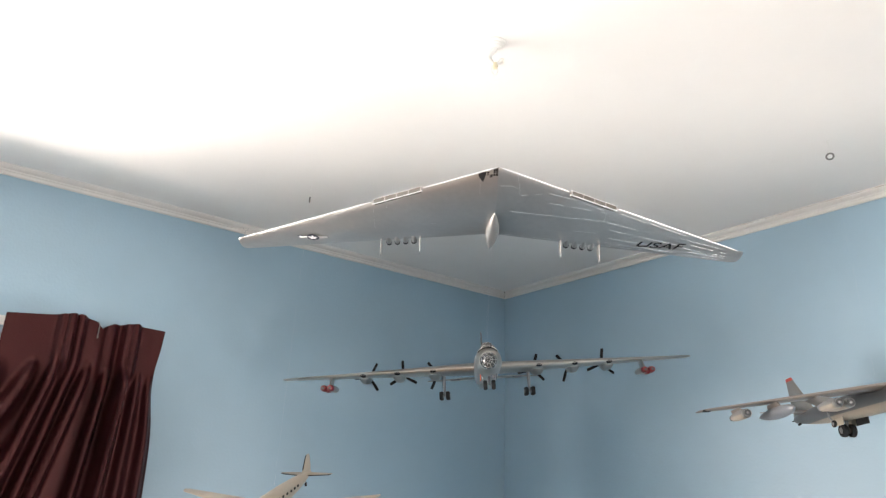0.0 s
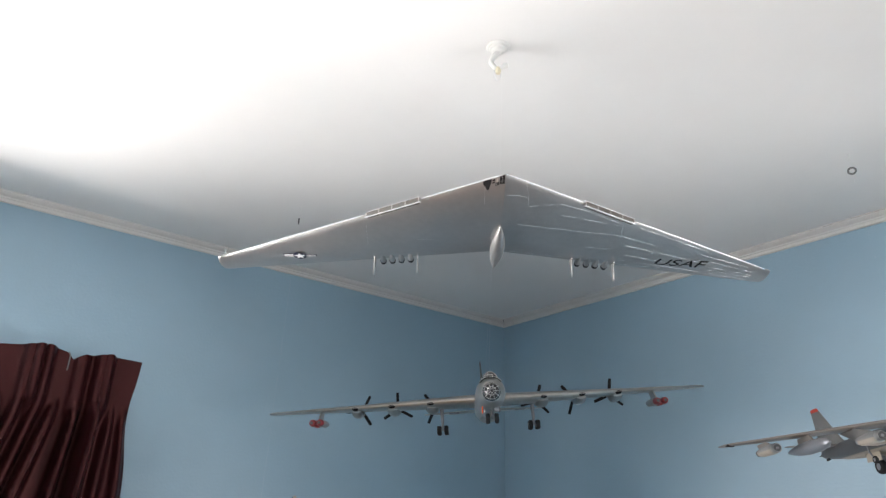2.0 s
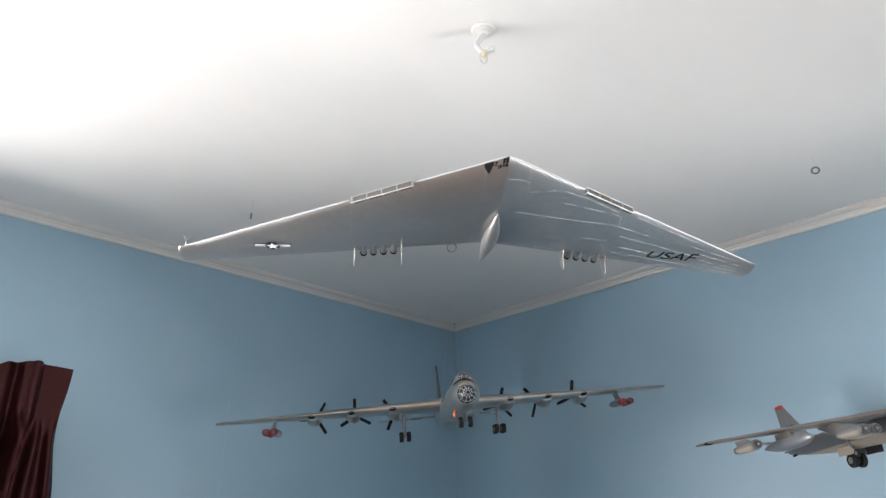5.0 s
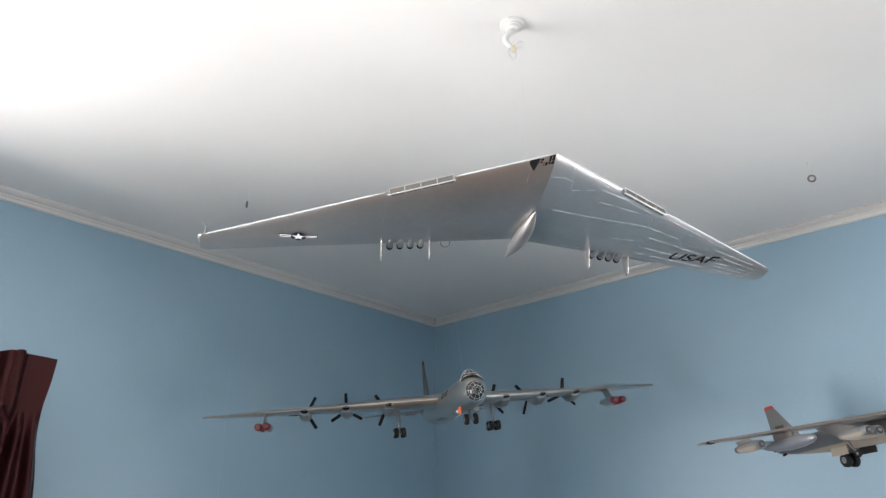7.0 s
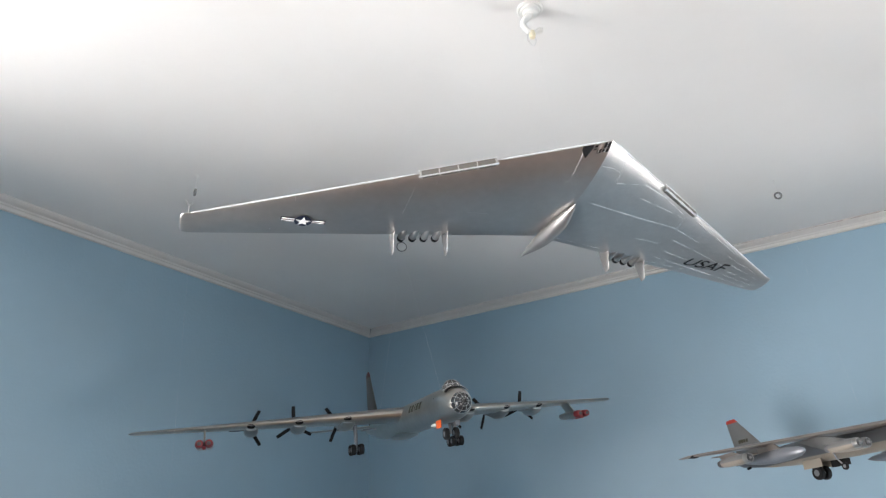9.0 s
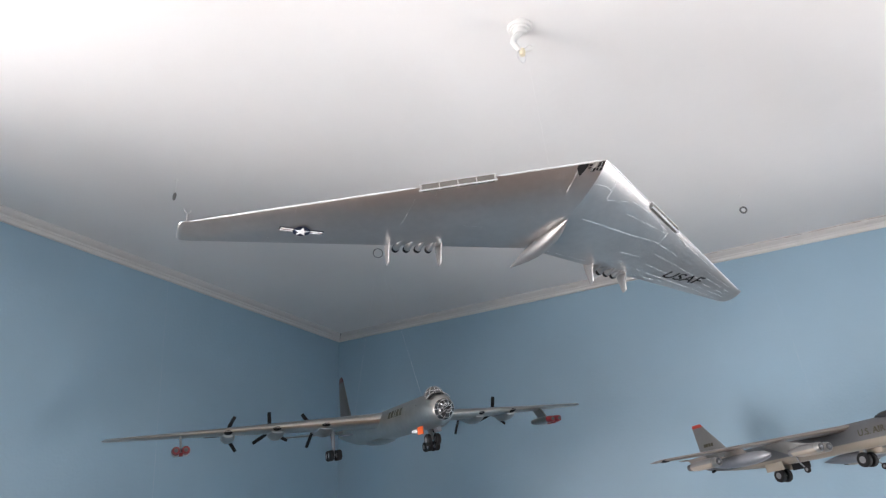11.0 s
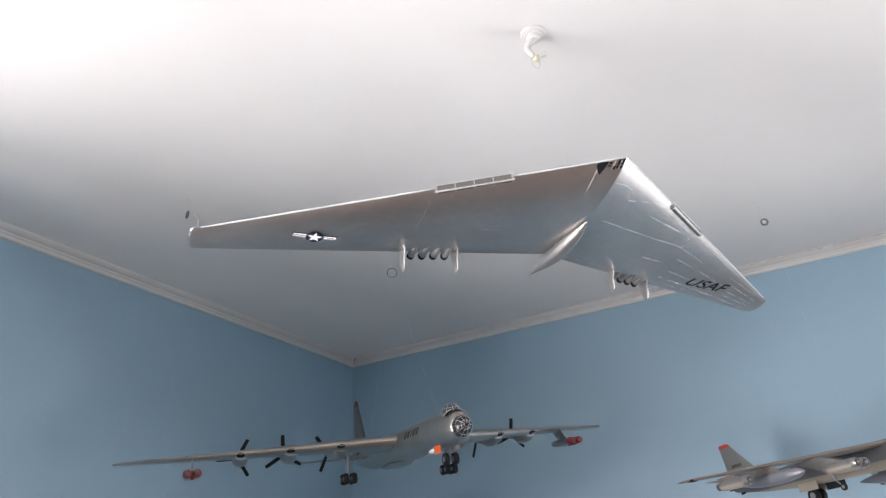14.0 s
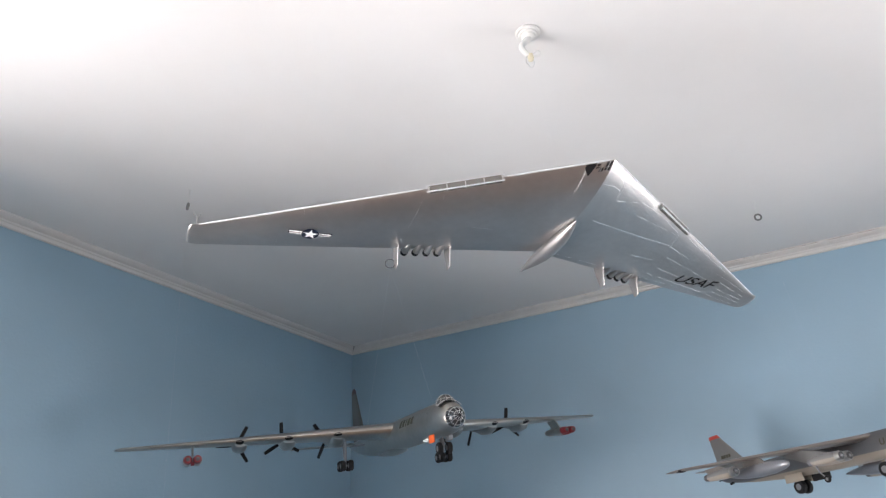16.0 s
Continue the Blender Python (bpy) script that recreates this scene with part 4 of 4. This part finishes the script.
def jet():
    e = empty("model_aircraft", pose(1.4008, 0.7499, 1.9093, 2.73, 1.0, 140.54) @ pose(0.005, 0, 0) @ Matrix.Scale(0.98, 4),
              "grey and cream swept-wing jet bomber model with a red-tipped tail", "model airplane", "model aircraft in the room corner")
    st = [(0.0, 0.002, 0.002, -0.004), (-0.006, 0.0065, 0.0070, -0.003), (-0.020, 0.0110, 0.0130, -0.001), (-0.045, 0.0145, 0.0180, 0.0), (-0.08, 0.0162, 0.0205, 0.0), (-0.20, 0.0165, 0.0210, 0.0), (-0.30, 0.0155, 0.0195, 0.001),
          (-0.37, 0.0115, 0.0155, 0.003), (-0.42, 0.0075, 0.0105, 0.0045), (-0.445, 0.0052, 0.0072, 0.005), (-0.453, 0.0030, 0.0042, 0.005)]
    part("fuselage", body(st, 32), M_B47, e)
    bm = bmesh.new()
    tube(bm, [(0, -0.450, 0.004), (0, -0.464, 0.004)], 0.0010, 8)
    part("tail_gun", bm, M_DARK, e)
    part("canopy", ball((0, -0.058, 0.0150), 0.0080, 0.030, 0.0120, False, 0.0), M_GLASS, e, "clear bubble canopy")
    for s in (1, -1):
        sec = [(s * x, *jet_sec(x)) for x in (0.0, 0.04, 0.10, 0.17, 0.220)]
        yle, ch, z, t = jet_sec(0.232)
        sec += [(s * 0.227, yle + 0.002, ch * 0.94, z, t), (s * 0.2315, yle - 0.006, ch * 0.6, z, t * 0.8), (s * 0.233, yle - 0.012, ch * 0.3, z, t * 0.6)]
        w = part("wing_half", wing(sec, 14), M_TAN, e, "tan and silver swept wing")
        bm = bmesh.new()
        yl, ch, z, t = jet_sec(0.222)
        box(bm, s * 0.222 - 0.006, s * 0.222 + 0.006, yl - 0.016, yl - 0.005, z - thick(0.22, t) * ch - 0.0006, z, bevel=0.0003)
        part("tip_marker", bm, M_DARK, w)
        # inboard twin pod and pylon
        x = 0.086
        yl = pod_le(x)
        bm = bmesh.new()
        loft(bm, [[(s * x - 0.0022, yl + 0.070, -0.010), (s * x + 0.0022, yl + 0.070, -0.010), (s * x + 0.0022, yl + 0.014, -0.015), (s * x - 0.0022, yl + 0.014, -0.015)],
                  [(s * x - 0.0018, yl + 0.006, 0.0065), (s * x + 0.0018, yl + 0.006, 0.0065), (s * x + 0.0018, yl - 0.034, 0.0045), (s * x - 0.0018, yl - 0.034, 0.0045)]])
        pylon = part("engine_pylon", bm, M_FINGREY, e, "pylon carrying two jet engines", sharp=20)
        for dx in (-0.0082, 0.0082):
            pod_body(s * (x + dx), yl + 0.079, yl + 0.022, 0.0074, -0.0150, pylon, M_POD, M_GREY)
        bm = bmesh.new()
        loft(bm, [[(s * x + a * 0.012, yl + 0.064, -0.0200), (s * x + a * 0.012, yl + 0.030, -0.0215), (s * x + a * 0.010, yl + 0.030, -0.0120), (s * x + a * 0.010, yl + 0.064, -0.0110)] for a in (-1, 1)])
        part("pod_fairing", bm, M_CREAM, pylon, sharp=20)
        # outrigger
        bm = bmesh.new()
        tube(bm, [(s * x, yl + 0.024, -0.016), (s * x, yl + 0.028, -0.030), (s * x, yl + 0.038, -0.041)], [0.0016, 0.0012, 0.0010], 8)
        orig = part("outrigger", bm, M_GREY, e, "outrigger leg with a small wheel")
        wheel_part(orig, s * x, yl + 0.038, -0.041, 0.0052, 0.0036)
        # drop tank
        x = 0.134
        yl = pod_le(x) + 0.006
        tz = -0.0148
        tank = part("drop_tank", body([(yl + 0.052, 0.0010, 0.0010, tz), (yl + 0.049, 0.0038, 0.0038, tz), (yl + 0.040, 0.0070, 0.0070, tz), (yl + 0.020, 0.0094, 0.0094, tz), (yl - 0.010, 0.0098, 0.0098, tz), (yl - 0.040, 0.0080, 0.0080, tz + 0.0005),
                         (yl - 0.062, 0.0045, 0.0045, tz + 0.001), (yl - 0.076, 0.0008, 0.0008, tz + 0.001)], 22, s * x), M_TANK, e, "steel grey drop tank")
        bm = bmesh.new()
        loft(bm, [[(s * x - 0.0018, yl + 0.012, tz + 0.006), (s * x + 0.0018, yl + 0.012, tz + 0.006), (s * x + 0.0018, yl - 0.036, tz + 0.006), (s * x - 0.0018, yl - 0.036, tz + 0.006)],
                  [(s * x - 0.0015, yl - 0.002, 0.0030), (s * x + 0.0015, yl - 0.002, 0.0030), (s * x + 0.0015, yl - 0.038, 0.0015), (s * x - 0.0015, yl - 0.038, 0.0015)]])
        part("tank_pylon", bm, M_TAN, tank, sharp=20)
        # outboard engine
        x = 0.182
        yl = pod_le(x)
        bm = bmesh.new()
        loft(bm, [[(s * x - 0.0022, yl + 0.026, -0.013), (s * x + 0.0022, yl + 0.026, -0.013), (s * x + 0.0022, yl - 0.020, -0.013), (s * x - 0.0022, yl - 0.020, -0.013)],
                  [(s * x - 0.0018, yl + 0.002, -0.0018), (s * x + 0.0018, yl + 0.002, -0.0018), (s * x + 0.0018, yl - 0.030, -0.0030), (s * x - 0.0018, yl - 0.030, -0.0030)]])
        py2 = part("engine_pylon", bm, M_TAN, e, "pylon carrying the outer engine", sharp=20)
        pod_body(s * x, yl + 0.035, yl - 0.032, 0.0076, -0.0150, py2, M_POD, M_SHADE)
        # tailplane
        bm = wing([(0, -0.385, 0.046, 0.014, 0.10), (s * 0.045, -0.415, 0.030, 0.016, 0.09), (s * 0.066, -0.430, 0.020, 0.017, 0.08), (s * 0.070, -0.436, 0.010, 0.017, 0.06)], 10)
        part("tailplane", bm, M_TAN, e)
        # lettering along the nose
        verts, faces = text_mesh("U.S. AIR FORCE", 0.0130, 0.00025)
        bm = bmesh.new()
        wid = max(v.x for v in verts)
        vs = []
        for v in verts:
            y = -0.106 + v.x * 1.0 if s > 0 else -0.106 + (wid - v.x)
            a = math.asin(max(-0.95, min(0.95, (-0.0025 + v.y) / 0.0212)))
            vs.append(bm.verts.new((s * 0.0170 * math.cos(a), y, 0.0212 * math.sin(a))))
        for f in faces:
            bm.faces.new([vs[k] for k in f])
        part("lettering", bm, M_OLIVE, e, "dark U.S. AIR FORCE letters")
        for y0 in (-0.4170, -0.4235, -0.4300, -0.4365):
            bm = bmesh.new()
            box(bm, s * 0.0012 - 0.0010, s * 0.0012 + 0.0010, y0 - 0.0052, y0, 0.0405, 0.0465)
            part("number_bar", bm, M_OLIVE, e)
    bm = wing([(0.008, -0.358, 0.098, 0.0, 0.07), (0.022, -0.378, 0.078, 0.0, 0.07), (0.080, -0.434, 0.0295, 0.0, 0.07)], 10, vertical=True)
    fin = part("tail_fin", bm, M_FINGREY, e, "grey tail fin with a red tip")
    bm = wing([(0.080, -0.4338, 0.0300, 0.0, 0.075), (0.085, -0.4385, 0.0260, 0.0, 0.07), (0.0865, -0.441, 0.020, 0.0, 0.05)], 10, vertical=True)
    part("fin_cap", bm, M_RED2, fin, "orange-red fin tip")
    for gy in (-0.117, -0.277):
        bm = bmesh.new()
        tube(bm, [(0, gy, -0.016), (0, gy, -0.0355)], [0.0030, 0.0022], 10)
        gear = part("bicycle_gear", bm, M_GREY, e, "twin-wheel landing gear")
        for dx in (-0.0068, 0.0068):
            wheel_part(gear, dx, gy, -0.0352, 0.0110, 0.0085)
        for s in ((1, -1) if gy < -0.2 else (-1,)):
            bm = bmesh.new()
            box(bm, s * 0.0145 - 0.0006, s * 0.0145 + 0.0006, gy - 0.019, gy + 0.019, -0.0275, -0.0140, bevel=0.0004)
            part("gear_door", bm, M_CREAM, gear, "cream gear door")
        if gy < -0.2:
            bm = bmesh.new()
            box(bm, -0.0090, -0.0072, gy + 0.016, gy + 0.052, -0.0295, -0.0160, bevel=0.0005)
            part("gear_door", bm, M_DARK, gear, "black forward gear door")
    bm = bmesh.new()
    tube(bm, [(0.004, -0.425, -0.005), (0.004, -0.433, -0.006)], 0.0022, 8)
    part("tail_skid", bm, M_DARK, e)
    thread(e, (1.577, 0.919, CEIL - 0.056), (0, -0.17, 0.020), 0.00002)
    return e


jet()


# ---- twin-engined airliner ----
def airliner():
    m = pose(0.998, 1.748, 1.761, 0, 0, 130.0) @ pose(0, 0, 0, -16.0, 0.5, 0) @ Matrix.Scale(0.95, 4) @ pose(0, 0.245, 0)
    e = empty("model_aircraft", m, "small ivory twin-engined airliner model hanging by the blue wall", "model airplane", "model aircraft in the room corner")
    st = [(0.008, 0.002, 0.002, -0.004), (0.0, 0.008, 0.008, -0.003), (-0.02, 0.014, 0.015, 0.0), (-0.05, 0.0168, 0.0180, 0.0), (-0.13, 0.0168, 0.0180, 0.0), (-0.18, 0.0135, 0.0145, 0.002), (-0.22, 0.0085, 0.0100, 0.004), (-0.25, 0.0042, 0.0055, 0.006), (-0.262, 0.0012, 0.0016, 0.007)]
    part("fuselage", body(st, 26), M_DC3, e)
    for s in (1, -1):
        part("wing_half", wing([(0, -0.068, 0.060, -0.012, 0.15), (s * 0.055, -0.068, 0.058, -0.012, 0.15), (s * 0.195, -0.102, 0.020, 0.006, 0.11), (s * 0.2015, -0.110, 0.008, 0.007, 0.08)], 12), M_DC3, e)
        nac = part("engine_nacelle", body([(-0.030, 0.0085, 0.0085, -0.010), (-0.034, 0.0105, 0.0105, -0.010), (-0.052, 0.0108, 0.0108, -0.010), (-0.085, 0.0085, 0.0085, -0.012), (-0.125, 0.0015, 0.0015, -0.013)], 18, s * 0.048), M_DC3, e)
        part("cowl_mouth", body([(-0.0295, 0.0070, 0.0070, -0.010), (-0.031, 0.0078, 0.0078, -0.010)], 16, s * 0.048), M_DARK, nac)
        tp = part("tailplane", wing([(0, -0.222, 0.030, 0.008, 0.10), (s * 0.050, -0.234, 0.014, 0.008, 0.09), (s * 0.056, -0.239, 0.006, 0.008, 0.07)], 10), M_DC3, e)
        bm = bmesh.new()
        tube(bm, [(s * 0.010, -0.2242, 0.008), (s * 0.050, -0.2338, 0.008), (s * 0.055, -0.2375, 0.008)], [0.0011, 0.0010, 0.0006], 6)
        part("boot", bm, M_DARK, tp, "black leading edge boot")
        for k in range(7):
            bm = bmesh.new()
            y = -0.060 - 0.0175 * k
            w_ = 0.0168 if y > -0.14 else 0.0168 - (-0.14 - y) * 0.075
            box(bm, s * w_ - 0.0008, s * w_ + 0.0006, y - 0.0028, y + 0.0028, 0.0026, 0.0068, bevel=0.0004)
            part("cabin_window", bm, M_DARK, e)
    bm = wing([(0.006, -0.205, 0.056, 0.0, 0.08), (0.020, -0.222, 0.040, 0.0, 0.08), (0.042, -0.236, 0.022, 0.0, 0.07), (0.046, -0.242, 0.010, 0.0, 0.06)], 10, vertical=True)
    fin = part("tail_fin", bm, M_DC3, e)
    bm = bmesh.new()
    tube(bm, [(0, -0.2215, 0.019), (0, -0.2355, 0.041), (0, -0.241, 0.0455)], [0.0013, 0.0011, 0.0007], 6)
    part("boot", bm, M_DARK, fin, "black leading edge boot")
    bm = bmesh.new()
    tube(bm, [(0, -0.232, 0.000), (0, -0.236, -0.012)], 0.0009, 6)
    tw = part("tail_gear", bm, M_GREY, e)
    wheel_part(tw, 0, -0.236, -0.013, 0.0040, 0.003)
    thread(e, (0.949, 1.769, CEIL - 0.054), (0, -0.09, 0.017))


airliner()
